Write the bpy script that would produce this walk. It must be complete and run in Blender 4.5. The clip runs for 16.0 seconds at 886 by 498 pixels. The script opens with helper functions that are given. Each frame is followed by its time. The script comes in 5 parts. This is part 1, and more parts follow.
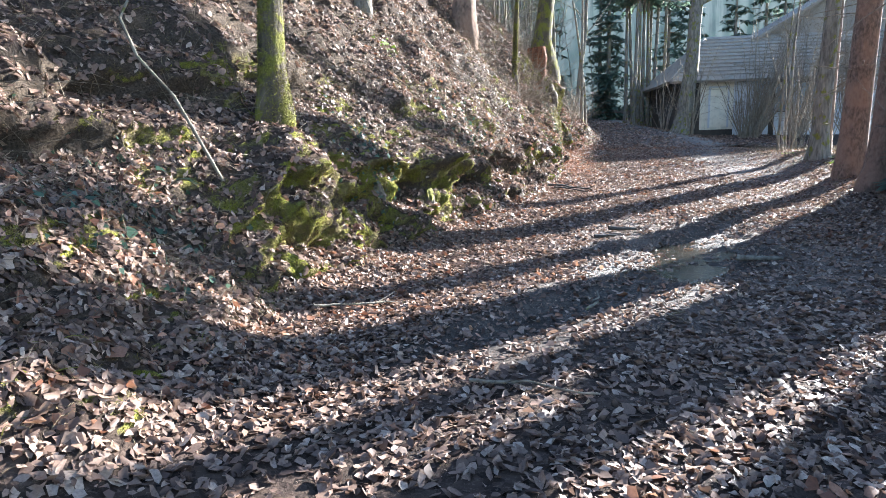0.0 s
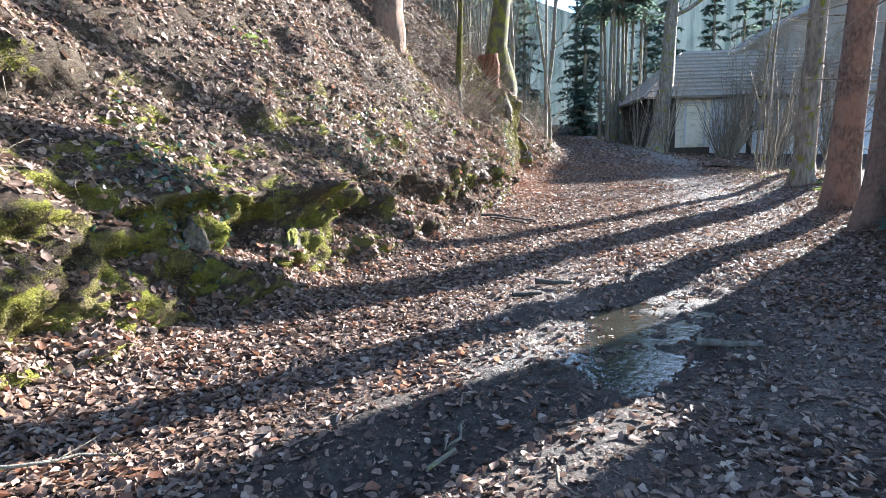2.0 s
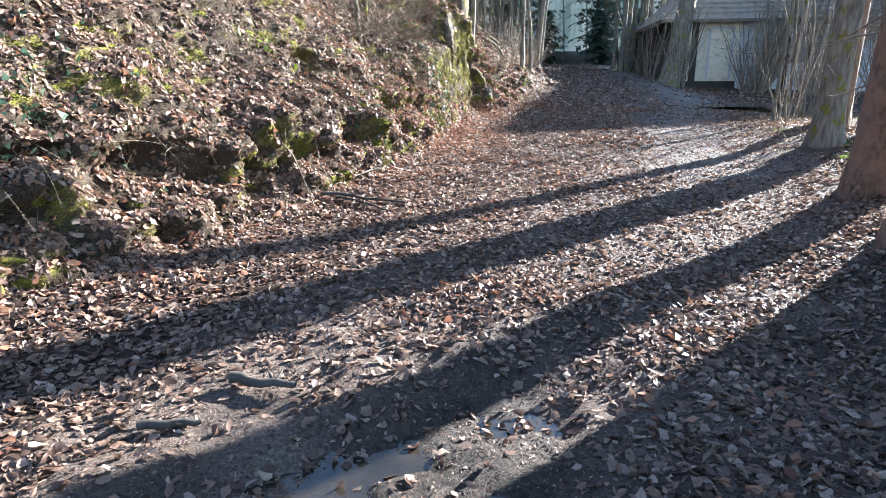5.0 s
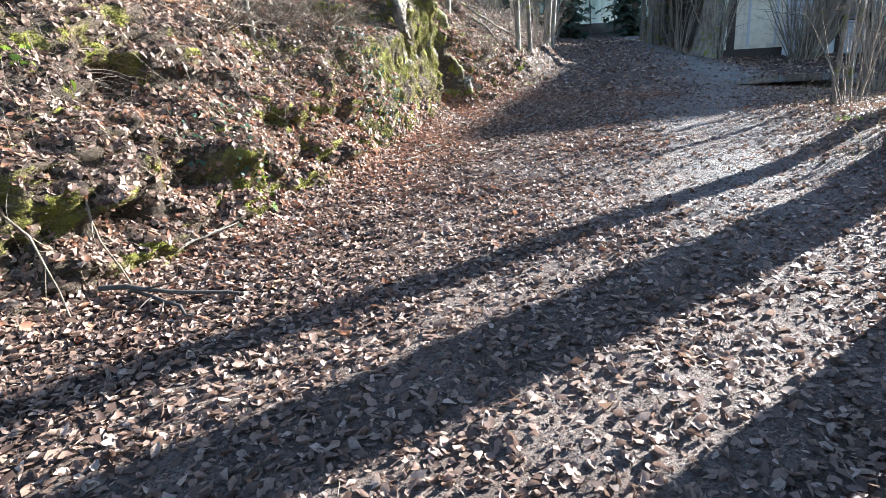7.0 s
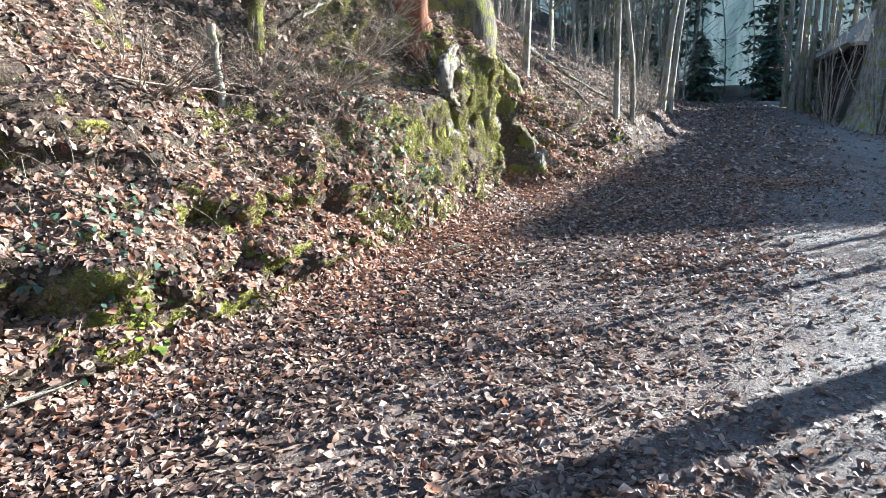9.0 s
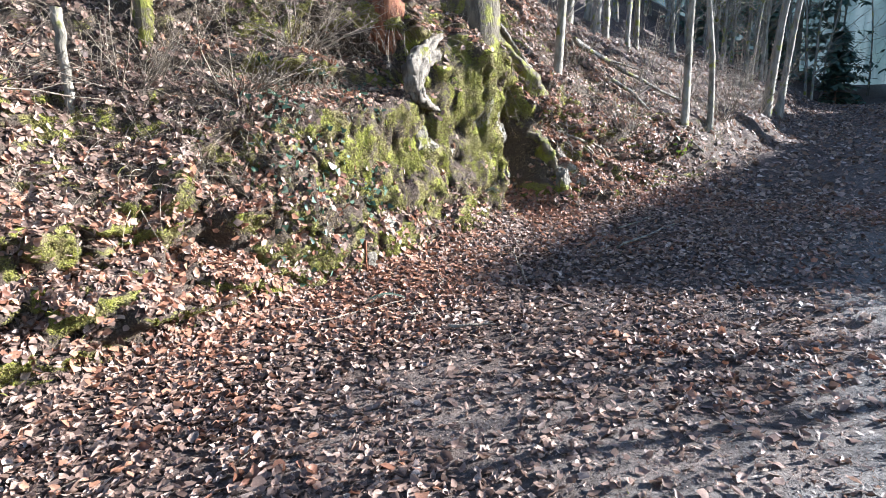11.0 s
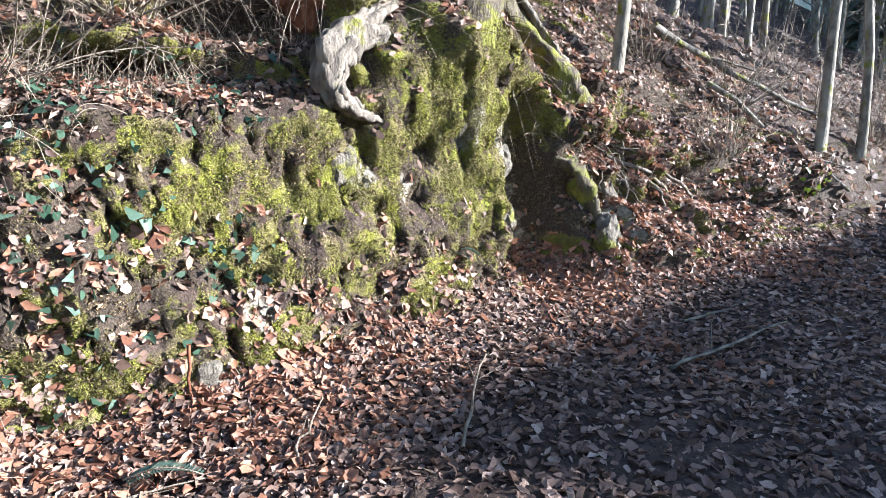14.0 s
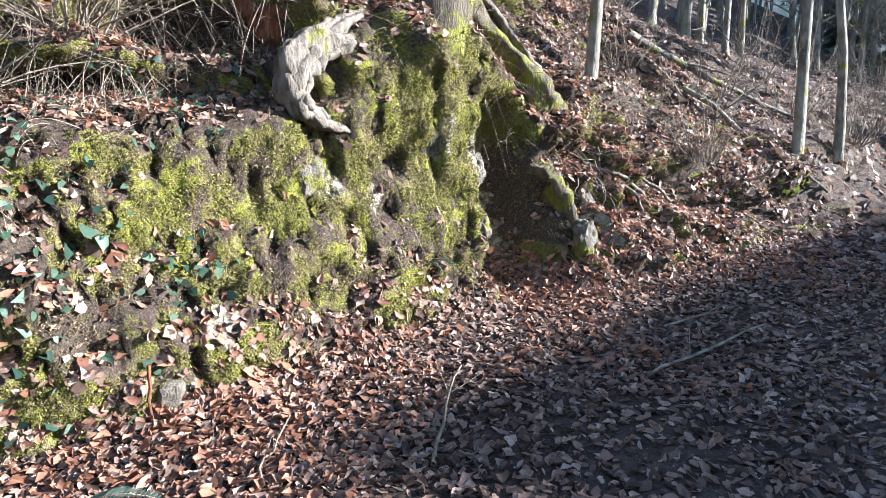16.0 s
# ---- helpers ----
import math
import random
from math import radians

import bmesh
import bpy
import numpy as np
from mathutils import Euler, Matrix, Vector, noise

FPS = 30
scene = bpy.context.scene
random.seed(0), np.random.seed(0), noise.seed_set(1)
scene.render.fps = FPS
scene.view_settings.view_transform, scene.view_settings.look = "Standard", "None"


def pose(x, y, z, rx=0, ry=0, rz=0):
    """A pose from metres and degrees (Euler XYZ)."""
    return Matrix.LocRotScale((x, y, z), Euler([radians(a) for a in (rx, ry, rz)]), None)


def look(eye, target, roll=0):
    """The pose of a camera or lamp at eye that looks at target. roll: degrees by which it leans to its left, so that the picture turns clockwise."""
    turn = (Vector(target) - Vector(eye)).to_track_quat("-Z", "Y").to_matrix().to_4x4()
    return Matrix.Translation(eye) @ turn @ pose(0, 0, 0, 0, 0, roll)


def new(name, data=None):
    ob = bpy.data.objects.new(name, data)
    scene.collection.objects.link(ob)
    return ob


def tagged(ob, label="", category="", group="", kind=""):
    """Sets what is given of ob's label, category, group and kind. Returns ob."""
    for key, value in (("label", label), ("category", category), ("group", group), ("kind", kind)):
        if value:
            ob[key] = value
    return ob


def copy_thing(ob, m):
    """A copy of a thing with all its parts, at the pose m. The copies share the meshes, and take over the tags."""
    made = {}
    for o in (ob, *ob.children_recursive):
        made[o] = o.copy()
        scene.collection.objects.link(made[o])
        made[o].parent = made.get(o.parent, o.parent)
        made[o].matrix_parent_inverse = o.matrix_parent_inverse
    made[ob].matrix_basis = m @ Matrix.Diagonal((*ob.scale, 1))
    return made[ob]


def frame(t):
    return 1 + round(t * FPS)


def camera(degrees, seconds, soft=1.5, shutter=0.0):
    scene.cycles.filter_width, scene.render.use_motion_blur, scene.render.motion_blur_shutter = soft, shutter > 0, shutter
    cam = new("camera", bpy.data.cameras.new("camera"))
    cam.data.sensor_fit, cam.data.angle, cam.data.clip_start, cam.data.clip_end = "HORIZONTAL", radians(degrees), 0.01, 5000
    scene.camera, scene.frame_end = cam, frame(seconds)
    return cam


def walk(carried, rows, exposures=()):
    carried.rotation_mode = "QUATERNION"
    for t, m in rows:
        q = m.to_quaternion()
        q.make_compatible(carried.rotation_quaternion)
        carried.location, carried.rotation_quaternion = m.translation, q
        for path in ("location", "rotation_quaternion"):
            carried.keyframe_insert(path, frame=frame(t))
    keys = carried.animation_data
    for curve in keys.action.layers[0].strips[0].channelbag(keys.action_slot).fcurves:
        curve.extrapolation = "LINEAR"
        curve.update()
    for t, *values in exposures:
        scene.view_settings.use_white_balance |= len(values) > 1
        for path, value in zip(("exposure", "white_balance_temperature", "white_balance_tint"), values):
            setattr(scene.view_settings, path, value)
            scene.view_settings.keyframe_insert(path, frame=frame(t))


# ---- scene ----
cam = camera(71.6, 16.0, 0.75)
PATH = [
    (0, (0.25, 0.367, 1.331), (0.19, 2.338, 0.995), -1.7),
    (0.5, (0.432, 0.928, 1.314), (0.332, 2.904, 1.022), -2.1),
    (1, (0.71, 1.476, 1.35), (0.592, 3.464, 1.158), -3.0),
    (1.5, (0.983, 2.026, 1.381), (0.868, 4.001, 1.09), -0.3),
    (2, (1.35, 2.537, 1.421), (1.344, 4.515, 1.126), -1.1),
    (2.5, (1.775, 3.097, 1.443), (1.727, 5.037, 0.958), -0.6),
    (3, (2.125, 3.651, 1.469), (2.013, 5.582, 0.96), -2.3),
    (3.5, (2.549, 4.164, 1.488), (2.455, 6.099, 0.99), -1.6),
    (4, (2.841, 4.766, 1.528), (2.609, 6.679, 0.994), -3.0),
    (4.5, (3.168, 5.326, 1.562), (3.073, 7.253, 1.037), -0.4),
    (4.7, (3.339, 5.54, 1.608), (3.248, 7.47, 1.091), -0.2),
    (6.8, (4.669, 8.47, 1.74), (4.478, 10.363, 1.124), -1.6),
    (7, (4.751, 8.742, 1.811), (4.52, 10.643, 1.237), -3.5),
    (7.5, (4.899, 9.459, 1.838), (4.368, 11.317, 1.323), -2.8),
    (8, (5.065, 10.043, 1.915), (4.495, 11.893, 1.412), -4.4),
    (8.5, (5.314, 10.526, 2.032), (4.767, 12.395, 1.579), -1.4),
    (9, (5.448, 11.161, 2.037), (4.852, 13.027, 1.633), -1.2),
    (9.2, (5.543, 11.379, 2.081), (4.964, 13.252, 1.684), -3.4),
    (11.3, (6.387, 13.661, 2.124), (5.445, 15.378, 1.717), -0.1),
    (11.5, (6.379, 13.917, 2.116), (5.464, 15.646, 1.7), 0.5),
    (12, (6.348, 14.645, 2.15), (5.469, 16.416, 1.848), -0.5),
    (12.5, (6.32, 15.347, 2.155), (5.41, 17.089, 1.786), 0.7),
    (13, (6.116, 15.865, 2.161), (5.04, 17.523, 1.854), 0.2),
    (13.5, (6.09, 16.124, 2.194), (4.86, 17.667, 1.868), -0.1),
    (14, (6.091, 16.222, 2.176), (4.858, 17.753, 1.807), 0.8),
    (14.5, (6.109, 16.248, 2.175), (4.831, 17.743, 1.814), 0.3),
    (15, (6.103, 16.25, 2.175), (4.793, 17.717, 1.813), 0.5),
    (15.5, (6.063, 16.264, 2.13), (4.77, 17.75, 1.787), -0.2),
    (16, (6.149, 16.357, 2.14), (4.932, 17.911, 1.815), -0.6),
]
walk(cam, [(t, look(eye, target, roll)) for t, eye, target, roll in PATH], [(0, 3.26, 5900, 10), (4.7, 3.22, 5900, 10), (9.2, 3.1, 5600, 6), (11.3, 2.98, 5550, 11), (16, 2.9, 5550, 12)])

# ---- light ----
SUN_AZ, SUN_EL = radians(50.0), radians(20.8)
sun_from = Vector((math.sin(SUN_AZ) * math.cos(SUN_EL), math.cos(SUN_AZ) * math.cos(SUN_EL), math.sin(SUN_EL)))
sun_data = bpy.data.lights.new("sun", "SUN")
sun_data.energy, sun_data.angle, sun_data.color = 5.0, radians(0.6), (1.0, 0.965, 0.905)
sun = new("sun", sun_data)
sun.matrix_world = look(sun_from * 60, (0, 0, 0))
world = bpy.data.worlds.new("sky")
scene.world = world
world.use_nodes = True
wn = world.node_tree
wn.nodes.clear()
w_out = wn.nodes.new("ShaderNodeOutputWorld")
w_bg = wn.nodes.new("ShaderNodeBackground")
w_sky = wn.nodes.new("ShaderNodeTexSky")
w_sky.sky_type, w_sky.sun_disc = "NISHITA", False
w_sky.sun_elevation, w_sky.sun_rotation = SUN_EL, SUN_AZ
w_sky.dust_density, w_sky.ozone_density = 0.4, 2.5
w_bg.inputs["Strength"].default_value = 0.072
wn.links.new(w_sky.outputs[0], w_bg.inputs[0])
wn.links.new(w_bg.outputs[0], w_out.inputs[0])


# ---- materials ----
class Mat:
    """A node material with short ways to add nodes."""

    def __init__(self, name, rough=0.8, spec=0.3):
        self.m = bpy.data.materials.new(name)
        self.m.use_nodes = True
        self.t = self.m.node_tree
        self.b = self.t.nodes["Principled BSDF"]
        self.b.inputs["Roughness"].default_value = rough
        self.b.inputs["Specular IOR Level"].default_value = spec

    def n(self, kind, **props):
        node = self.t.nodes.new(kind)
        for key, value in props.items():
            if key == "blend_type":
                node.blend_type = value
            elif key == "operation":
                node.operation = value
            elif key == "attribute_name":
                node.attribute_name = value
            elif key == "data_type":
                node.data_type = value
        return node

    def put(self, socket, value):
        if isinstance(value, bpy.types.NodeSocket):
            self.t.links.new(value, socket)
        elif isinstance(value, (tuple, list)) and len(value) == 3 and socket.type == "RGBA":
            socket.default_value = (*value, 1)
        else:
            socket.default_value = value

    def coords(self, scale=(1, 1, 1), local=False):
        src = self.n("ShaderNodeTexCoord").outputs["Object"] if local else self.n("ShaderNodeNewGeometry").outputs["Position"]
        mp = self.n("ShaderNodeMapping")
        self.put(mp.inputs["Vector"], src)
        mp.inputs["Scale"].default_value = scale
        return mp.outputs[0]

    def noise(self, scale, detail=4, rough=0.55, vec=None):
        nd = self.n("ShaderNodeTexNoise")
        self.put(nd.inputs["Vector"], vec if vec is not None else self.coords())
        nd.inputs["Scale"].default_value = scale
        nd.inputs["Detail"].default_value = detail
        nd.inputs["Roughness"].default_value = rough
        return nd.outputs["Fac"]

    def cells(self, scale, vec=None, out="Color"):
        nd = self.n("ShaderNodeTexVoronoi")
        self.put(nd.inputs["Vector"], vec if vec is not None else self.coords())
        nd.inputs["Scale"].default_value = scale
        return nd.outputs[out]

    def ramp(self, fac, *stops):
        nd = self.n("ShaderNodeValToRGB")
        el = nd.color_ramp.elements
        while len(el) < len(stops):
            el.new(0.5)
        for e, (p, c) in zip(el, stops):
            e.position = p
            e.color = (*c, 1) if isinstance(c, tuple) else (c, c, c, 1)
        self.put(nd.inputs[0], fac)
        return nd.outputs[0]

    def mix(self, fac, a, b, mode="MIX"):
        nd = self.n("ShaderNodeMixRGB", blend_type=mode)
        self.put(nd.inputs[0], fac)
        self.put(nd.inputs[1], a)
        self.put(nd.inputs[2], b)
        return nd.outputs[0]

    def math(self, op, a, b=0.0):
        nd = self.n("ShaderNodeMath", operation=op)
        self.put(nd.inputs[0], a)
        self.put(nd.inputs[1], b)
        return nd.outputs[0]

    def bump(self, height, strength=0.5, dist=0.02):
        nd = self.n("ShaderNodeBump")
        nd.inputs["Strength"].default_value = strength
        nd.inputs["Distance"].default_value = dist
        self.put(nd.inputs["Height"], height)
        self.put(self.b.inputs["Normal"], nd.outputs[0])

    def attr(self, name):
        return self.n("ShaderNodeAttribute", attribute_name=name).outputs["Fac"]

    def done(self, colour, rough=None):
        self.put(self.b.inputs["Base Color"], colour)
        if rough is not None:
            self.put(self.b.inputs["Roughness"], rough)
        return self.m


def ground_material():
    k = Mat("forest_ground", 0.9, 0.12)
    big, mid, fine = k.noise(0.9, 5), k.noise(7, 6), k.noise(60, 5, 0.7)
    grit = k.noise(190, 4, 0.7)
    bits = k.cells(26)
    litter = k.mix(k.ramp(bits, (0.1, 0.0), (0.9, 1.0)), (0.014, 0.010, 0.008), (0.105, 0.07, 0.052))
    litter = k.mix(k.ramp(mid, (0.4, 0.0), (0.6, 0.6)), litter, (0.035, 0.024, 0.018))
    litter = k.mix(k.ramp(fine, (0.54, 0.0), (0.70, 0.7)), litter, (0.17, 0.122, 0.093))
    soil = k.mix(k.ramp(fine, (0.3, 0.0), (0.7, 1.0)), (0.012, 0.009, 0.007), (0.105, 0.078, 0.055))
    mud = k.mix(k.ramp(k.noise(25, 6, 0.7), (0.35, 0.0), (0.65, 1.0)), (0.014, 0.011, 0.009), (0.075, 0.06, 0.048))
    fresh = k.mix(k.ramp(grit, (0.36, 0.0), (0.66, 1.0)), (0.022, 0.022, 0.006), (0.27, 0.262, 0.036))
    dry = k.mix(k.ramp(grit, (0.36, 0.0), (0.66, 1.0)), (0.03, 0.024, 0.012), (0.25, 0.19, 0.10))
    moss = k.mix(k.ramp(k.noise(4.5, 5, 0.65), (0.44, 0.0), (0.60, 0.9)), fresh, dry)
    gravel = k.mix(k.ramp(k.cells(45), (0.2, 0.0), (0.9, 1.0)), (0.06, 0.053, 0.046), (0.21, 0.185, 0.16))
    gravel = k.mix(k.ramp(fine, (0.4, 0.0), (0.7, 0.6)), gravel, (0.10, 0.085, 0.07))
    clay = k.mix(k.ramp(k.noise(30, 5, 0.7), (0.35, 0.0), (0.65, 1.0)), (0.12, 0.105, 0.078), (0.38, 0.335, 0.255))
    track = k.attr("track")
    col = k.mix(k.attr("steep"), litter, soil)
    col = k.mix(k.ramp(k.math("ADD", k.attr("moss"), k.math("MULTIPLY", k.math("SUBTRACT", k.noise(16, 5, 0.7), 0.5), 1.2)), (0.30, 0.0), (0.50, 1.0)), col, moss)
    col = k.mix(k.ramp(k.math("ADD", k.attr("clay"), k.math("SUBTRACT", k.noise(12, 5, 0.7), 0.5)), (0.45, 0.0), (0.6, 1.0)), col, clay)
    crumbs = k.mix(k.ramp(k.noise(48, 6, 0.75), (0.34, 0.0), (0.66, 1.0)), (0.03, 0.023, 0.018), (0.24, 0.185, 0.15))
    col = k.mix(k.attr("worn"), col, crumbs)
    col = k.mix(track, col, mud)
    col = k.mix(k.attr("gravel"), col, gravel)
    k.bump(k.math("ADD", mid, k.math("ADD", k.math("MULTIPLY", fine, 0.5), k.math("MULTIPLY", grit, 0.25))), 0.9, 0.05)
    dull = k.mix(k.attr("gravel"), (0.92, 0.92, 0.92), (0.8, 0.8, 0.8))
    return k.done(col, k.mix(track, dull, k.ramp(big, (0.4, 0.5), (0.6, 0.72))))


def leaf_material(name, dark, mid, pale, rough=0.5, glow=0.25, patches=None):
    k = Mat(name, rough + 0.06, 0.22)
    rnd = k.n("ShaderNodeNewGeometry").outputs["Random Per Island"]
    col = k.ramp(rnd, (0.0, dark), (0.2, dark), (0.45, mid), (0.75, mid), (1.0, pale))
    col = k.mix(k.ramp(k.noise(90, 3), (0.35, 0.0), (0.7, 0.45)), col, tuple(c * 0.45 for c in dark))
    col = k.mix(k.ramp(k.noise(1.3, 3), (0.35, 0.0), (0.7, 0.35)), col, mid)
    if patches:
        col = k.mix(k.ramp(k.noise(6.5, 4, 0.65), (0.46, 0.0), (0.60, 0.65)), col, patches)
    # thin leaves let some light through
    through_leaf = k.n("ShaderNodeBsdfTranslucent")
    k.put(through_leaf.inputs["Color"], col)
    both = k.n("ShaderNodeMixShader")
    both.inputs[0].default_value = glow
    k.put(both.inputs[1], k.b.outputs[0])
    k.put(both.inputs[2], through_leaf.outputs[0])
    k.put(k.t.nodes["Material Output"].inputs["Surface"], both.outputs[0])
    return k.done(col)


def bark_material(name, dark, pale, moss_amount=0.0, stretch=0.25, scale=14, red=None):
    k = Mat(name, 0.9, 0.2)
    vec = k.coords((1, 1, stretch))
    f, g = k.noise(scale, 6, 0.65, vec), k.noise(scale * 4, 5, 0.7, vec)
    col = k.mix(k.ramp(f, (0.35, 0.0), (0.65, 1.0)), dark, pale)
    col = k.mix(k.math("MULTIPLY", g, 0.5), col, tuple(c * 0.4 for c in dark))
    if red:
        col = k.mix(k.ramp(k.noise(2.5, 3), (0.4, 0.0), (0.65, 0.7)), col, red)
    if moss_amount:
        m = k.ramp(k.noise(5.0, 5, 0.6), (0.62 - moss_amount * 0.35, 0.0), (0.70 - moss_amount * 0.35, 1.0))
        col = k.mix(m, col, k.mix(g, (0.03, 0.03, 0.007), (0.21, 0.20, 0.03)))
    k.bump(k.math("ADD", f, k.math("MULTIPLY", g, 0.4)), 0.9, 0.03)
    return k.done(col)


def wood_material(name, a, b, stretch=(1, 1, 0.06), rough=0.8):
    k = Mat(name, rough, 0.2)
    info = k.n("ShaderNodeObjectInfo").outputs["Random"]
    vec = k.coords(stretch)
    f = k.noise(40, 5, 0.6, vec)
    col = k.mix(f, a, b)
    col = k.mix(k.math("MULTIPLY", info, 0.35), col, tuple(c * 0.6 for c in a))
    col = k.mix(k.ramp(k.noise(3, 4), (0.5, 0.0), (0.75, 0.4)), col, tuple(c * 0.4 for c in a))
    k.bump(f, 0.4, 0.006)
    return k.done(col)


M_GROUND = ground_material()
M_LEAF = leaf_material("dry_leaves", (0.06, 0.035, 0.025), (0.23, 0.146, 0.104), (0.48, 0.362, 0.275))
M_LEAF_RED = leaf_material("russet_leaves", (0.12, 0.048, 0.027), (0.28, 0.135, 0.078), (0.46, 0.27, 0.165))
M_MOSS = leaf_material("moss_tufts", (0.045, 0.042, 0.012), (0.168, 0.158, 0.033), (0.36, 0.335, 0.068), 0.8, 0.3, (0.11, 0.085, 0.04))
M_DRYMOSS = leaf_material("dry_moss", (0.05, 0.036, 0.02), (0.19, 0.135, 0.07), (0.36, 0.27, 0.15), 0.8, 0.25, (0.07, 0.055, 0.025))
M_GRASS = leaf_material("dry_grass", (0.07, 0.05, 0.03), (0.20, 0.155, 0.09), (0.38, 0.31, 0.19), 0.7)
M_IVY = leaf_material("ivy_leaves", (0.02, 0.04, 0.024), (0.05, 0.085, 0.052), (0.15, 0.20, 0.14), 0.22)
M_GREEN = leaf_material("bright_leaves", (0.06, 0.10, 0.01), (0.15, 0.21, 0.02), (0.27, 0.31, 0.03), 0.4)
M_NEEDLE = leaf_material("conifer_needles", (0.06, 0.10, 0.075), (0.11, 0.165, 0.12), (0.18, 0.24, 0.15), 0.6, 0.5)
M_SPRUCE = bark_material("spruce_bark", (0.07, 0.05, 0.038), (0.27, 0.185, 0.135), 0.0, 0.5, 22, (0.25, 0.15, 0.10))
M_GREYBARK = bark_material("grey_bark", (0.085, 0.073, 0.058), (0.28, 0.245, 0.195), 0.2)
M_PALEBARK = bark_material("pale_bark", (0.08, 0.068, 0.052), (0.33, 0.285, 0.215), 0.16, 0.5, 9)
M_MOSSBARK = bark_material("mossy_bark", (0.04, 0.03, 0.02), (0.15, 0.12, 0.08), 0.42)
M_TWIG = bark_material("twig_bark", (0.10, 0.078, 0.055), (0.34, 0.27, 0.195), 0.0)
M_SHOOT = bark_material("hazel_shoots", (0.13, 0.105, 0.078), (0.38, 0.315, 0.235), 0.0)
M_REDWOOD = bark_material("rotten_red_wood", (0.08, 0.03, 0.016), (0.28, 0.11, 0.05), 0.0, 0.12, 20)
M_BOARD = wood_material("grey_boards", (0.40, 0.41, 0.42), (0.66, 0.67, 0.68))
M_CREAM = wood_material("cream_boards", (0.58, 0.52, 0.40), (0.78, 0.72, 0.58))
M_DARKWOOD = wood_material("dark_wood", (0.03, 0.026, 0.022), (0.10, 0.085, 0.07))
M_ROOF = wood_material("mossy_roofing", (0.17, 0.145, 0.115), (0.36, 0.31, 0.25), (1, 1, 1))


def water_material():
    k = Mat("puddle_water", 0.04, 0.75)
    k.b.inputs["IOR"].default_value = 1.33
    k.bump(k.math("ADD", k.noise(14, 4), k.math("MULTIPLY", k.noise(4, 3), 0.8)), 0.45, 0.012)
    return k.done(k.mix(k.noise(3, 3), (0.008, 0.008, 0.008), (0.035, 0.028, 0.018)))


M_WATER = water_material()

# ---- the lie of the land ----
TOE = np.array([(-40, -9.0), (-8, -3.2), (0, -1.7), (4, -1.0), (5, -1.2), (5.7, -1.05), (6.6, -0.7), (7.4, -0.35), (8.2, 0.02), (9, 0.4), (10, 0.9), (11, 1.4), (12, 1.75), (13, 2.1), (14, 2.38),
                (15, 2.6), (16, 2.75), (17, 2.95), (18, 3.18), (19, 3.34), (20, 3.56), (20.5, 3.7), (21, 4.0), (22, 4.5), (24, 5.4), (26, 6.0), (30, 6.6), (38, 7.0), (47, 7.6), (60, 8.5), (140, 14.0)])
BASE = np.array([(-40, -1.2), (-8, -0.25), (3, 0.0), (6, 0.0), (8.7, 0.05), (10, 0.15), (12.5, 0.3), (14.5, 0.42), (17, 0.56), (20, 0.78), (24, 1.05), (30, 1.5), (38, 2.1), (47, 2.75), (55, 2.9), (64, 4.0), (90, 8.0), (140, 10.0)])
# along the bank: height of its steep foot, how far that foot reaches in, and the slope above
BANK = np.array([(-40, 0.4, 0.6, 0.7), (2, 0.35, 0.5, 0.9), (4.2, 0.36, 0.5, 1.1), (5.2, 0.75, 0.35, 1.2), (6.0, 1.35, 0.4, 1.05), (6.8, 1.1, 0.32, 1.1), (7.5, 0.98, 0.3, 1.05), (9.5, 1.0, 0.35, 1.2), (11.7, 0.85, 0.4, 1.25), (13.8, 1.2, 0.45, 1.28),
                 (16, 0.95, 0.42, 1.15), (17.3, 1.5, 0.42, 1.3), (19, 2.25, 0.38, 1.0), (20.3, 2.1, 0.36, 1.0), (21.4, 1.2, 0.5, 1.2), (22.6, 0.8, 0.5, 1.2), (25, 0.8, 0.7, 0.75), (30, 0.7, 0.9, 0.5), (140, 0.6, 1.0, 0.35)])


def toe_x(y):
    return np.interp(y, TOE[:, 0], TOE[:, 1])


def soft(a, b, v):
    w = np.clip((v - a) / (b - a), 0, 1)
    return w * w * (3 - 2 * w)


def hollow(x, y, cx, cy, a, b, turn, deep):
    c, s_ = math.cos(turn), math.sin(turn)
    dx, dy = x - cx, y - cy
    r = np.sqrt(((dx * c + dy * s_) / a) ** 2 + ((dy * c - dx * s_) / b) ** 2)
    return -deep * (1 - soft(0.35, 1.0, r))


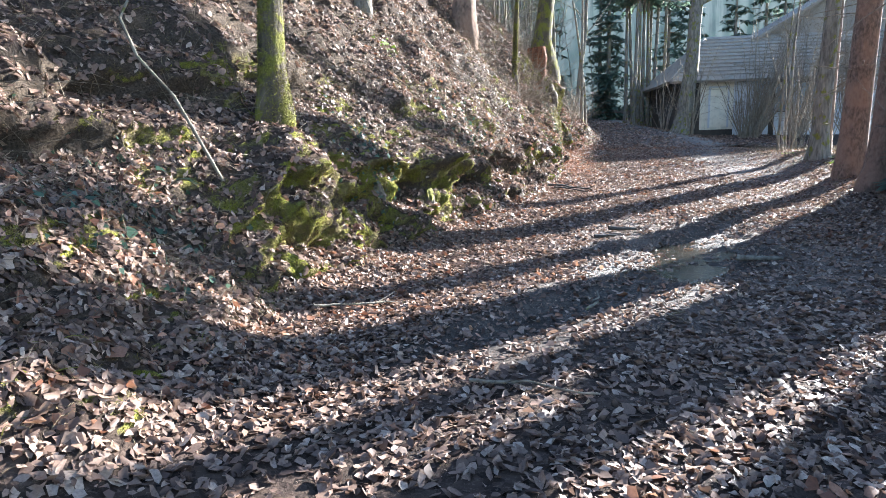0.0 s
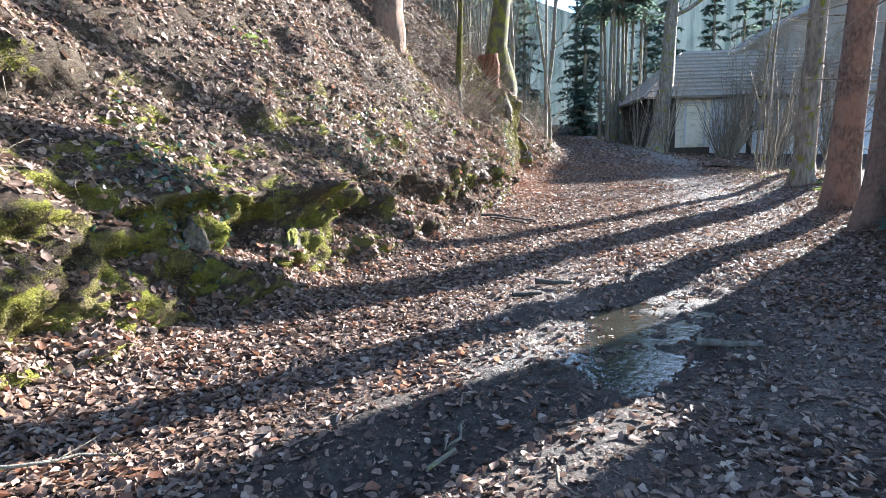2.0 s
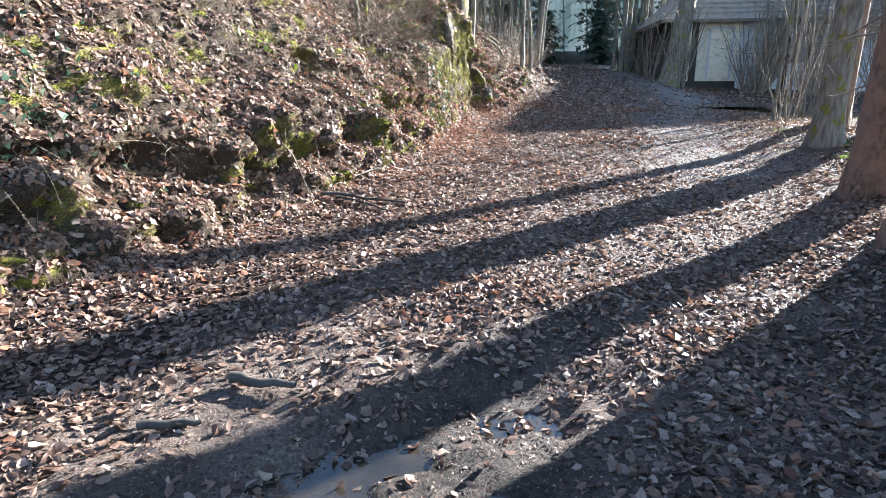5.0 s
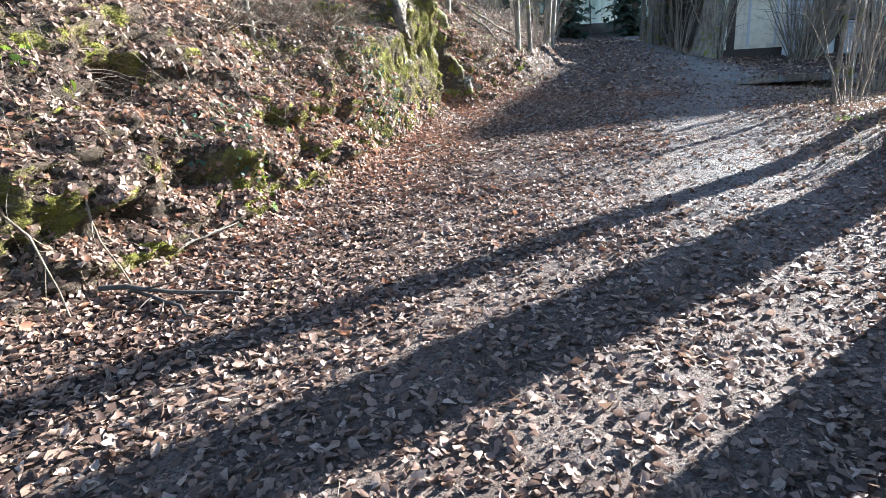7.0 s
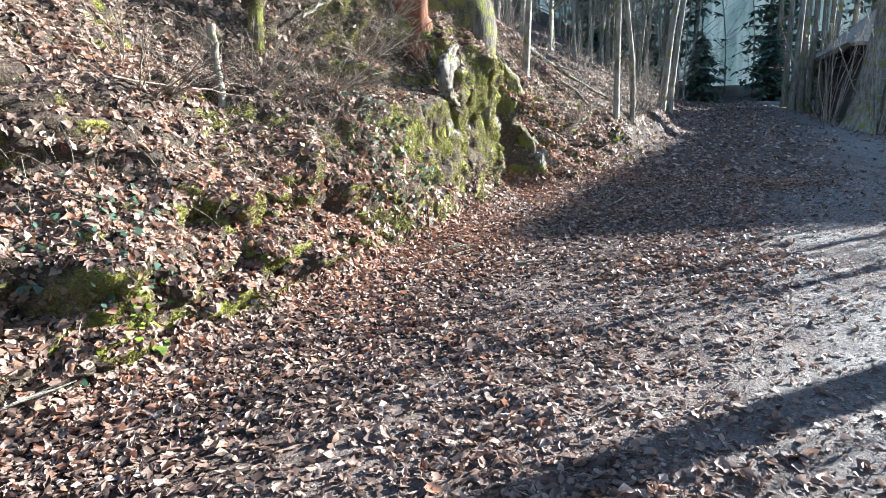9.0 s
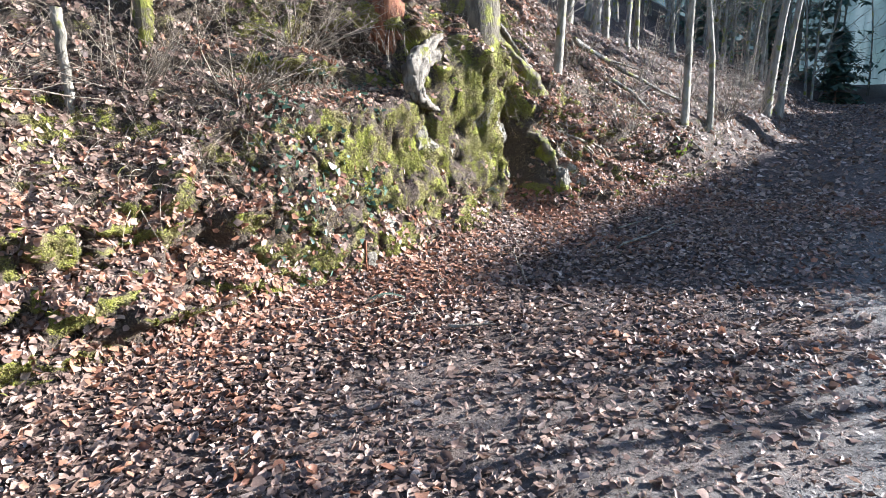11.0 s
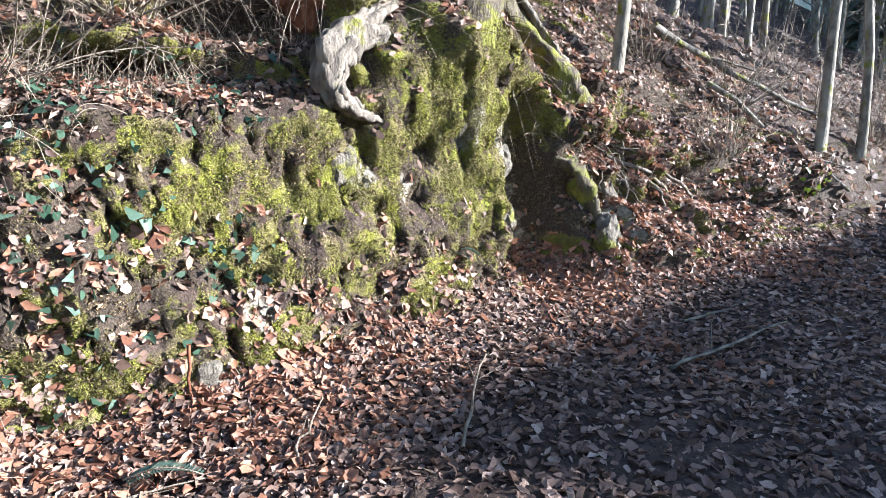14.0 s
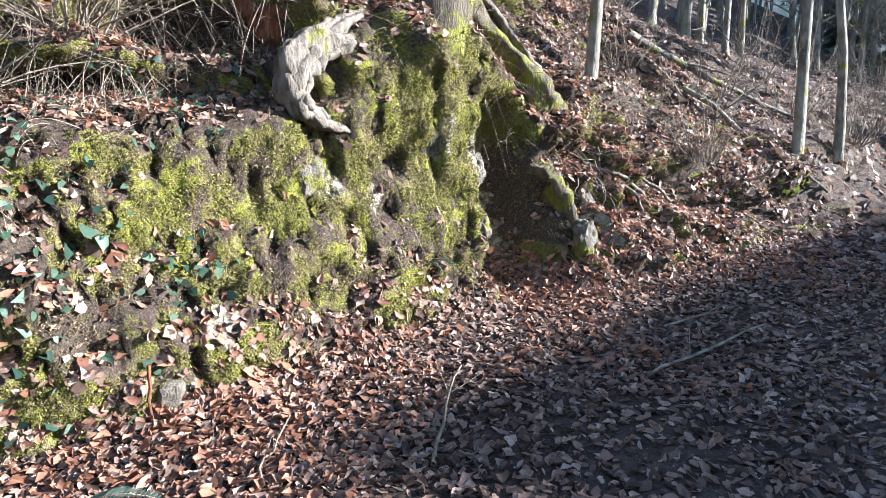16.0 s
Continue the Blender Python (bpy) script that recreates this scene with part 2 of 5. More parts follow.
def land(x, y):
    """Height of the ground at x, y without its fine relief."""
    x, y = np.asarray(x, float), np.asarray(y, float)
    base = np.interp(y, BASE[:, 0], BASE[:, 1])
    u = x - toe_x(y)
    d = np.maximum(-u, 0)
    hf, wf, sl = (np.interp(y, BANK[:, 0], BANK[:, i]) for i in (1, 2, 3))
    z = base + hf * soft(0, 1, d / wf) * 0.75 + hf * 0.25 * np.clip(d / wf, 0, 1)
    far = np.clip(d - wf, 0, None)
    z = z + sl * np.minimum(far, 2.2) + 0.55 * np.clip(far - 2.2, 0, 22)
    # the lane: leaf drifts at the foot, a slight crown, verge on the other side
    z = z + 0.16 * np.exp(-np.maximum(u, 0) / 0.45) * (u >= 0) + 0.16 * (u < 0)
    z = z + 0.25 * soft(4.7, 6.6, u) * soft(2, 9, y) * (1 - soft(17, 21, y))
    z = z + hollow(x, y, 3.1, 7.7, 2.75, 0.85, 1.0, 0.11) + hollow(x, y, 0.9, 5.0, 1.6, 0.35, 0.75, 0.06)
    z = z + hollow(x, y, 11.0, 26.0, 2.6, 1.5, 0.3, 0.1)
    z = z - 0.02 * np.clip(u - 9, 0, 40) * soft(-10, 5, y) - 0.55 * soft(3, 7.5, u) * soft(20, 27, y) * (1 - soft(44, 52, y))
    return z


def land_at(x, y):
    return float(land(x, y))


def value_noise(p, seed=0):
    """Smooth noise in -1..1 at the rows of p (n x 3)."""
    i = np.floor(p).astype(np.int64)
    f = p - i
    f = f * f * (3 - 2 * f)
    total = np.zeros(len(p))
    for dx in (0, 1):
        for dy in (0, 1):
            for dz in (0, 1):
                h = (i[:, 0] + dx) * 374761393 + (i[:, 1] + dy) * 668265263 + (i[:, 2] + dz) * 2147483647 + seed * 974711
                h = (h ^ (h >> 13)) * 1274126177 & 0x7FFFFFFF
                v = ((h ^ (h >> 16)) & 0xFFFF) / 32767.5 - 1
                w = (f[:, 0] if dx else 1 - f[:, 0]) * (f[:, 1] if dy else 1 - f[:, 1]) * (f[:, 2] if dz else 1 - f[:, 2])
                total += w * v
    return total


def fbm(p, octaves=4, seed=0):
    out, amp = np.zeros(len(p)), 1.0
    for o in range(octaves):
        out += amp * value_noise(p * 2.0 ** o, seed + o)
        amp *= 0.5
    return out


def mesh_object(name, verts, faces, material, smooth=True):
    me = bpy.data.meshes.new(name)
    verts = np.asarray(verts, np.float32)
    faces = np.asarray(faces, np.int32)
    n, k = faces.shape
    me.vertices.add(len(verts))
    me.vertices.foreach_set("co", verts.ravel())
    me.loops.add(n * k)
    me.loops.foreach_set("vertex_index", faces.ravel())
    me.polygons.add(n)
    me.polygons.foreach_set("loop_start", np.arange(0, n * k, k, dtype=np.int32))
    me.polygons.foreach_set("loop_total", np.full(n, k, np.int32))
    me.update(calc_edges=True)
    if smooth:
        me.polygons.foreach_set("use_smooth", np.ones(n, bool))
    me.materials.append(material)
    return new(name, me)


# ---- ground: one sheet ----
def steps(*runs):
    out = []
    for a, b, s_ in runs:
        out += list(np.arange(a, b - 1e-6, s_))
    return np.array(out + [runs[-1][1]])


U = steps((-90, -30, 6), (-30, -8, 1.0), (-8, -3, 0.2), (-3, -1.2, 0.055), (-1.2, -0.6, 0.03), (-0.6, 0.06, 0.013), (0.06, 0.5, 0.04), (0.5, 5.5, 0.055), (5.5, 10, 0.25), (10, 30, 1.0), (30, 120, 9))
V = steps((-60, -4, 4), (-4, 1, 0.5), (1, 2.5, 0.12), (2.5, 16.6, 0.05), (16.6, 21.8, 0.032), (21.8, 22.5, 0.05), (22.5, 30, 0.15), (30, 60, 0.6), (60, 160, 8))
uu, vv = np.meshgrid(U, V)
gx = toe_x(vv) + uu
gz = land(gx, vv)
flat = np.stack([gx.ravel(), vv.ravel(), gz.ravel()], 1)
du = np.gradient(gz, axis=1) / np.maximum(np.gradient(gx, axis=1), 1e-4)
steep = soft(1.2, 2.2, np.abs(du)).ravel()
on_bank = soft(0.25, -0.15, uu).ravel()
steep = np.maximum(steep, soft(-1.3, -0.9, uu).ravel() * soft(16.5, 17.5, vv).ravel() * (1 - soft(21.5, 22.5, vv).ravel()))
near = (soft(-7, -5, uu) * (1 - soft(24, 34, vv))).ravel()
rough = fbm(flat * 1.1, 4, 3)
fine_relief = fbm(flat * 5.0, 3, 11)
ledge = fbm(flat * np.array((0.9, 0.9, 2.6)), 4, 21)
tiny = fbm(flat * 13.0, 2, 71)
crag = -np.abs(fbm(flat * np.array((1.6, 1.6, 2.4)), 3, 81))
cracks = np.exp(-(fbm(flat * np.array((2.2, 2.2, 3.2)), 3, 85) / 0.07) ** 2)
cushions = 0.6 - np.abs(fbm(flat * 22.0, 2, 77))
calm = 1 - 0.72 * (soft(16.4, 17.4, vv) * (1 - soft(20.6, 21.2, vv)) * soft(-1.3, -0.9, uu)).ravel()
push = on_bank * near * (0.16 * calm * rough * (0.35 + steep) + 0.12 * calm * ledge * (0.3 + steep) + 0.13 * calm * (crag + 0.3) * (0.25 + steep) + (0.4 + 0.6 * calm) * (0.075 * fine_relief * (0.6 + 0.4 * steep) + 0.04 * tiny) + 0.03 * cushions * steep - 0.11 * cracks * steep)
flat[:, 0] += push * 0.95
flat[:, 1] -= push * 0.35
flat[:, 2] += on_bank * (0.10 * rough + 0.03 * fine_relief) + (1 - on_bank) * (0.018 * rough + 0.012 * fine_relief) * soft(-30, 0, vv).ravel()
far_bed = np.exp(-(((flat[:, 0] - 11.0) / 2.8) ** 2) - ((flat[:, 1] - 26.0) / 2.2) ** 2)
flat[:, 2] += far_bed * 0.035 * fbm(flat * 1.3, 3, 91)
bed = np.exp(-(((flat[:, 0] - 3.1) / 1.6) ** 2) - ((flat[:, 1] - 7.7) / 2.2) ** 2)
flat[:, 2] += bed * (0.04 * fbm(flat * 2.4, 3, 41) + 0.034 * fbm(flat * 5.5, 2, 44) + 0.02 * fbm(flat * 12.0, 2, 47))
# the hollow under the old tree's roots
bulge = np.exp(-(((flat[:, 1] - 19.75) / 0.6) ** 2) - ((flat[:, 2] - 2.85) / 0.5) ** 2) * on_bank
flat[:, 0] += bulge * (0.16 + 0.07 * np.sin(flat[:, 1] * 10 + flat[:, 2] * 1.8))
hole = np.exp(-(((flat[:, 1] - 20.62) / 0.27) ** 4) - ((flat[:, 2] - 1.7) / 0.78) ** 4) * on_bank * soft(1.2, 0.2, -uu.ravel())
flat[:, 0] -= 0.75 * hole
ledges = ((13.9, 1.75, 0.4, 0.3), (5.3, 1.75, 0.7, 0.16), (10.9, 1.0, 0.35, 0.2), (8.2, 0.7, 0.3, 0.2), (18.0, 2.5, 0.6, 0.12), (18.6, 2.85, 0.5, 0.22), (7.0, 1.9, 0.55, 0.22), (4.3, 1.35, 0.6, 0.2), (14.6, 1.75, 0.35, 0.25), (16.6, 1.2, 0.35, 0.16), (22.4, 1.75, 0.5, 0.2), (9.6, 0.75, 0.5, 0.15), (12.9, 0.85, 0.4, 0.15))
recess = 0.8 * hole
for ly, lz, wy, wz in ledges:
    dent = np.exp(-((flat[:, 1] - ly) / wy) ** 2 - ((flat[:, 2] - lz) / wz) ** 2) * on_bank
    recess = np.maximum(recess, dent)
    flat[:, 0] -= (0.75 if lz > 2.4 or ly == 13.9 else 0.36) * dent
nu, nv = len(U), len(V)
cell = (np.arange(nv - 1)[:, None] * nu + np.arange(nu - 1)[None, :]).ravel()
quads = np.stack([cell, cell + 1, cell + nu + 1, cell + nu], 1)
ground = mesh_object("ground", flat, quads, M_GROUND)
tagged(ground, "forest lane and steep bank under brown fallen leaves", "ground", kind="structure")


def rut(x, y, off, w):
    """How muddy and bare the lane is along one wheel track."""
    return np.exp(-((x - (toe_x(y) + off)) / w) ** 2)


grid = flat.reshape(nv, nu, 3)
sheet_normal = np.cross(np.gradient(grid, axis=1).reshape(-1, 3), np.gradient(grid, axis=0).reshape(-1, 3))
sheet_normal /= np.maximum(np.linalg.norm(sheet_normal, axis=1), 1e-9)[:, None]
steep = (1 - soft(0.42, 0.66, sheet_normal[:, 2])) * soft(-2.6, -1.6, uu.ravel())
track_mask = np.clip(np.maximum.reduce([
    -hollow(flat[:, 0], flat[:, 1], 2.9, 7.6, 3.3, 1.35, 1.0, 1.0), -hollow(flat[:, 0], flat[:, 1], 0.9, 5.0, 2.2, 0.6, 0.75, 0.9),
    -hollow(flat[:, 0], flat[:, 1], 1.7, 6.0, 3.0, 1.15, 0.95, 0.95)]), 0, 1)
track_mask *= soft(-0.5, 0.4, rough + 0.3)
gravel_mask = np.clip(rut(flat[:, 0], flat[:, 1], 4.4, 1.3) * soft(12, 16, flat[:, 1]) * soft(-0.7, 0.2, rough + 0.5 * fine_relief), 0, 1)
moss_mask = (1 - soft(0.40, 0.72, sheet_normal[:, 2])) * np.maximum(soft(-1.5, -0.8, uu.ravel()), 0.8 * soft(12, 14, vv.ravel()) * soft(-2.4, -1.6, uu.ravel())) * (1 - soft(0.02, 0.12, uu.ravel())) * soft(1.5, 3, vv.ravel()) * (1 - soft(23, 26, vv.ravel()))
near_foot = soft(4.2, 5.2, vv.ravel()) * (1 - soft(8.6, 9.8, vv.ravel())) * soft(-0.75, -0.5, uu.ravel())
wall_here = soft(17.0, 18.0, vv.ravel()) * (1 - soft(20.5, 20.9, vv.ravel()))
moss_mask *= np.clip(soft(-0.3, 0.4, fbm(flat * 1.7, 4, 51)) + 0.45 * wall_here + 0.6 * near_foot, 0, 1) * (0.35 + 0.65 * soft(-0.45, 0.1, fbm(flat * 5.0, 3, 57))) * (1 - soft(0.35, 0.7, recess)) * (1 - 0.8 * cracks) * (1 - 0.55 * soft(15.5, 16.5, vv.ravel()) * (1 - soft(17.3, 18.1, vv.ravel())) * soft(1.0, 1.4, flat[:, 2]))
clay_mask = 0.75 * hole + sum(np.exp(-((flat[:, 1] - cy_) / wy_) ** 2 - ((flat[:, 2] - cz_) / wz_) ** 2) * on_bank for cy_, cz_, wy_, wz_ in (
    (19.0, 1.93, 0.16, 0.12), (19.35, 1.8, 0.1, 0.1), (20.36, 1.3, 0.07, 0.5), (20.3, 2.1, 0.12, 0.25), (19.9, 2.25, 0.1, 0.2), (18.2, 1.15, 0.12, 0.1), (21.3, 1.5, 0.2, 0.25)))
lane_u = uu.ravel()
worn_mask = soft(0.9, 2.0, lane_u) * (1 - soft(5.2, 6.5, lane_u)) * soft(3, 6, vv.ravel()) * (1 - 0.75 * soft(15.8, 17.2, vv.ravel()) * (1 - soft(3.2, 4.2, lane_u))) * (0.45 + 0.55 * soft(-0.5, 0.4, fbm(flat * 1.6, 3, 63)))
for mask_name, mask in (("worn", worn_mask), ("moss", moss_mask), ("clay", clay_mask), ("gravel", gravel_mask), ("steep", np.clip(steep * on_bank, 0, 1)), ("track", track_mask)):
    layer = ground.data.attributes.new(mask_name, "FLOAT", "POINT")
    layer.data.foreach_set("value", mask.astype(np.float32))


# ---- fallen leaves and small growth on the ground ----
rng = np.random.default_rng(7)
P = flat.reshape(nv, nu, 3)
A, B, C, D = P[:-1, :-1], P[:-1, 1:], P[1:, 1:], P[1:, :-1]
cell_normal = np.cross(C - A, D - B).reshape(-1, 3)
cell_area = np.linalg.norm(cell_normal, axis=1) / 2
cell_normal = cell_normal / np.maximum(2 * cell_area[:, None], 1e-9)
cell_mid = ((A + C) / 2).reshape(-1, 3)
cell_u = ((uu[:-1, :-1] + uu[1:, 1:]) / 2).ravel()
cell_mud = track_mask.reshape(nv, nu)[:-1, :-1].ravel()


def scatter(weight, count):
    """count random places on the ground, by weight per square metre: points and normals."""
    w = np.maximum(weight, 0) * cell_area
    pick = rng.choice(len(w), count, p=w / w.sum())
    r, q = np.divmod(pick, nu - 1)
    a, b = rng.random(count)[:, None], rng.random(count)[:, None]
    pts = (P[r, q] * (1 - a) + P[r, q + 1] * a) * (1 - b) + (P[r + 1, q] * (1 - a) + P[r + 1, q + 1] * a) * b
    return pts, cell_normal[pick]


def frames_for(normals, tilt):
    """Random frames about the normals, tilted by about that many radians."""
    n = normals + rng.normal(0, tilt, normals.shape)
    n /= np.linalg.norm(n, axis=1)[:, None]
    t = rng.normal(0, 1, n.shape)
    t -= n * (t * n).sum(1)[:, None]
    t /= np.linalg.norm(t, axis=1)[:, None]
    return t, np.cross(n, t), n


LEAF = np.array([(-1.0, 0.0, 0.10), (-0.05, 0.0, -0.14), (1.0, 0.0, 0.26), (-0.45, 0.5, 0.24), (0.35, 0.58, 0.36), (0.4, -0.52, 0.38), (-0.4, -0.55, 0.22)])
LEAF_FACES = np.array([(0, 1, 3), (1, 4, 3), (1, 2, 4), (0, 6, 1), (6, 5, 1), (1, 5, 2)])
FLECK = np.array([(-0.8, 0.3, 0.0), (1.0, 0.0, 0.5), (-0.6, -0.4, 0.2)])
FLECK_FACES = np.array([(0, 1, 2)])


def strew(name, pts, normals, size, material, tilt=0.45, lift=0.008, shape=LEAF, tris=LEAF_FACES, curl=1.0, label="", category="leaves"):
    n = len(pts)
    t, b, nn = frames_for(normals, tilt)
    s_ = size * rng.uniform(0.55, 1.45, n)
    wide = rng.uniform(0.6, 1.25, n)
    bend = rng.uniform(-0.6, 1.6, n) * curl
    loc = np.repeat(shape[None], n, 0).copy()
    loc += rng.normal(0, 0.18, loc.shape)
    x, y, z = loc[:, :, 0] * s_[:, None], loc[:, :, 1] * (s_ * wide)[:, None], loc[:, :, 2] * (s_ * bend)[:, None]
    w = pts[:, None] + x[..., None] * t[:, None] + y[..., None] * b[:, None] + z[..., None] * nn[:, None] + nn[:, None] * (lift + rng.random(n)[:, None, None] * lift)
    f = (tris[None] + (np.arange(n) * len(shape))[:, None, None]).reshape(-1, tris.shape[1])
    ob = mesh_object(name, w.reshape(-1, 3), f, material, False)
    return tagged(ob, label, category, kind="stuff")


cell_y, cell_z, cell_nz = cell_mid[:, 1], cell_mid[:, 2], cell_normal[:, 2]
near_lane = soft(-6.0, -4.0, cell_u) * (1 - soft(5.5, 8, cell_u)) * soft(1.5, 3, cell_y) * (1 - soft(22, 25, cell_y))
patch = fbm(cell_mid * 0.8, 3, 31)
speckle = fbm(cell_mid * 3.1, 3, 37)
foot = np.exp(-(cell_u / 0.9) ** 2)
level = soft(0.30, 0.62, cell_nz)
cover = near_lane * (1 - 0.8 * cell_mud) * np.clip(0.75 + 0.45 * patch + 0.3 * speckle + 0.5 * foot, 0.08, 1.6) * (0.05 + 0.95 * level)
cover *= 1 - 0.9 * (near_foot.reshape(nv, nu)[:-1, :-1].ravel() * (1 - soft(-0.12, 0.0, cell_u)) * (1 - soft(0.6, 0.8, cell_nz)))
cell_worn = worn_mask.reshape(nv, nu)[:-1, :-1].ravel()
cover *= 1 - 0.45 * cell_worn
cover *= 1 - 0.88 * rut(cell_mid[:, 0], cell_y, 4.4, 1.3) * soft(12, 16, cell_y)
on_wall = soft(17.0, 17.8, cell_y) * (1 - soft(20.8, 21.5, cell_y)) * soft(-1.0, -0.8, cell_u) * (1 - soft(-0.14, -0.04, cell_u))
cover *= 1 - 0.97 * on_wall * (1 - soft(0.6, 0.85, cell_nz) * soft(2.1, 2.3, cell_z)) * (1 - 0.6 * np.exp(-((cell_y - 18.0) / 0.45) ** 2 - ((cell_z - 1.62) / 0.12) ** 2))
pts, nrm = scatter(cover, 225000)
strew("fallen_leaves", pts, nrm, 0.0275, M_LEAF, tilt=0.3, label="dry brown fallen leaves strewn over the lane and bank")
pts, nrm = scatter(cover * np.clip(patch - 0.1 + foot * 0.8, 0, 2) * (0.4 + 1.8 * soft(14, 17, cell_y)), 19000)
strew("russet_leaves", pts, nrm, 0.03, M_LEAF_RED, tilt=0.4, lift=0.014, label="russet fallen beech leaves among the brown ones")
pts, nrm = scatter(near_lane * (0.15 + cell_worn) * (cell_u > 0), 110000)
strew("leaf_crumbs", pts, nrm, 0.011, M_LEAF, tilt=0.4, lift=0.003, shape=FLECK, tris=FLECK_FACES, label="trampled crumbs of leaves and bark on the lane")
far_cover = soft(-14, -6, cell_u) * (1 - soft(-5.5, -4.5, cell_u)) * soft(0, 3, cell_y) * (1 - soft(26, 30, cell_y)) + soft(22, 24, cell_y) * (1 - soft(40, 50, cell_y)) * soft(-6, -3, cell_u) * (1 - soft(8, 12, cell_u)) * (1 - 0.9 * rut(cell_mid[:, 0], cell_y, 4.2, 1.3))
pts, nrm = scatter(far_cover, 24000)
strew("fallen_leaves", pts, nrm, 0.055, M_LEAF, label="dry fallen leaves over the far lane and the upper slope")

# moss on the steep faces, in cushions
cushion = fbm(cell_mid * 1.7, 4, 51)
moss_w = soft(0.25, 0.7, moss_mask.reshape(nv, nu)[:-1, :-1].ravel() + 0.25 * fbm(cell_mid * 9.0, 3, 53)) + 0.02 * near_lane * soft(0.6, 1.0, cushion) * (cell_u < 0.1)
moss_w *= 1 + 0.7 * soft(12, 16.5, cell_y)
pts, nrm = scatter(moss_w, 520000)
strew("moss", pts, nrm, 0.0085, M_MOSS, tilt=1.0, lift=0.006, shape=FLECK, tris=FLECK_FACES, label="yellow-green moss cushions on the steep bank", category="moss")
dry_w = soft(0.35, 0.7, steep.reshape(nv, nu)[:-1, :-1].ravel()) * (1 - soft(0.05, 0.2, cell_u)) * soft(-1.6, -1.0, cell_u) * soft(2, 4, cell_y) * (1 - soft(22, 24, cell_y)) * (0.3 + 0.5 * soft(16, 17, cell_y)) * (1 - 0.9 * soft(0.3, 0.7, recess.reshape(nv, nu)[:-1, :-1].ravel()))
pts, nrm = scatter(dry_w * (0.2 + soft(-0.3, 0.4, fbm(cell_mid * 6.0, 3, 59))), 120000)
strew("dry_moss", pts, nrm, 0.0095, M_DRYMOSS, tilt=1.0, lift=0.005, shape=FLECK, tris=FLECK_FACES, label="dry brown moss and rootlets on the steep bank", category="moss")
# dry grass and fine roots hanging over the edges
edge = soft(0.3, 0.6, cell_nz) * (1 - soft(0.75, 0.9, cell_nz)) * soft(-3, -1.5, cell_u) * (1 - soft(0.0, 0.2, cell_u)) * soft(1.5, 3, cell_y) * (1 - soft(25, 28, cell_y))
pts, nrm = scatter(edge * soft(-0.3, 0.5, fbm(cell_mid * 2.3, 3, 61)), 15000)
hang = np.array((0.5, -0.1, -0.75))


def blades(name, pts, nrm, length, width, material, pull, label, category, pieces=3):
    """Narrow blades that leave the ground along its normal and bend towards pull."""
    n = len(pts)
    way = nrm + rng.normal(0, 0.55, nrm.shape)
    way /= np.linalg.norm(way, axis=1)[:, None]
    side = np.cross(way, rng.normal(0, 1, way.shape))
    side /= np.linalg.norm(side, axis=1)[:, None]
    ln = length * rng.uniform(0.4, 1.5, n)[:, None]
    w = side * width
    sway = side * rng.normal(0, 0.12, n)[:, None]
    rows = []
    for k in range(pieces + 1):
        f_ = k / pieces
        p = pts + way * ln * (f_ - 0.35 * f_ * f_) + (pull * 0.55 + sway) * ln * f_ ** 2
        rows += [p - w * (1 - 0.75 * f_), p + w * (1 - 0.75 * f_)]
    rows = np.stack(rows, 1)
    f = np.array([(2 * k, 2 * k + 1, 2 * k + 3, 2 * k + 2) for k in range(pieces)])
    f = (f[None] + (np.arange(n) * 2 * (pieces + 1))[:, None, None]).reshape(-1, 4)
    return tagged(mesh_object(name, rows.reshape(-1, 3), f, material), label, category, kind="stuff")


blades("dry_grass", pts, nrm, 0.16, 0.0018, M_GRASS, hang * 0.8, "dry bleached grass and rootlets hanging over the bank", "grass")
pts, nrm = scatter(edge * soft(0.1, 0.7, fbm(cell_mid * 1.9, 3, 67)), 2600)
blades("moss_grass", pts, nrm, 0.11, 0.003, M_MOSS, hang * 0.5, "yellow-green grass tufts among the moss", "grass")
# dead stems and brambles over the slope
pts, nrm = scatter(near_lane * (cell_u < -0.3) * soft(-3.2, -2.2, cell_u) * (0.5 + 1.8 * soft(15.5, 16.8, cell_y) * (1 - soft(18, 20, cell_y))), 7500)
blades("dead_stems", pts, nrm, 0.6, 0.0022, M_TWIG, hang * 0.7, "thin dead stems and bramble canes on the slope", "stems", 7)
verge = soft(5.0, 6.5, cell_u) * (1 - soft(8, 10, cell_u)) * soft(8, 10, cell_y) * (1 - soft(24, 28, cell_y))
pts, nrm = scatter(verge, 3500)
blades("verge_grass", pts, nrm, 0.28, 0.003, M_GRASS, np.array((0, 0, -0.3)), "dry grass and stems on the verge under the spruces", "grass")
# twigs lying on the leaves
pts, nrm = scatter(cover, 2600)
blades("twig_litter", pts, np.cross(nrm, rng.normal(0, 1, nrm.shape)) + nrm * 0.15, 0.2, 0.003, M_TWIG, np.zeros(3), "small twigs lying among the fallen leaves", "twigs")

IVY = np.array([(-0.9, 0.0, 0.0), (-0.7, 0.75, 0.1), (0.1, 0.5, 0.1), (1.0, 0.0, -0.05), (0.1, -0.5, 0.1), (-0.7, -0.75, 0.1)])


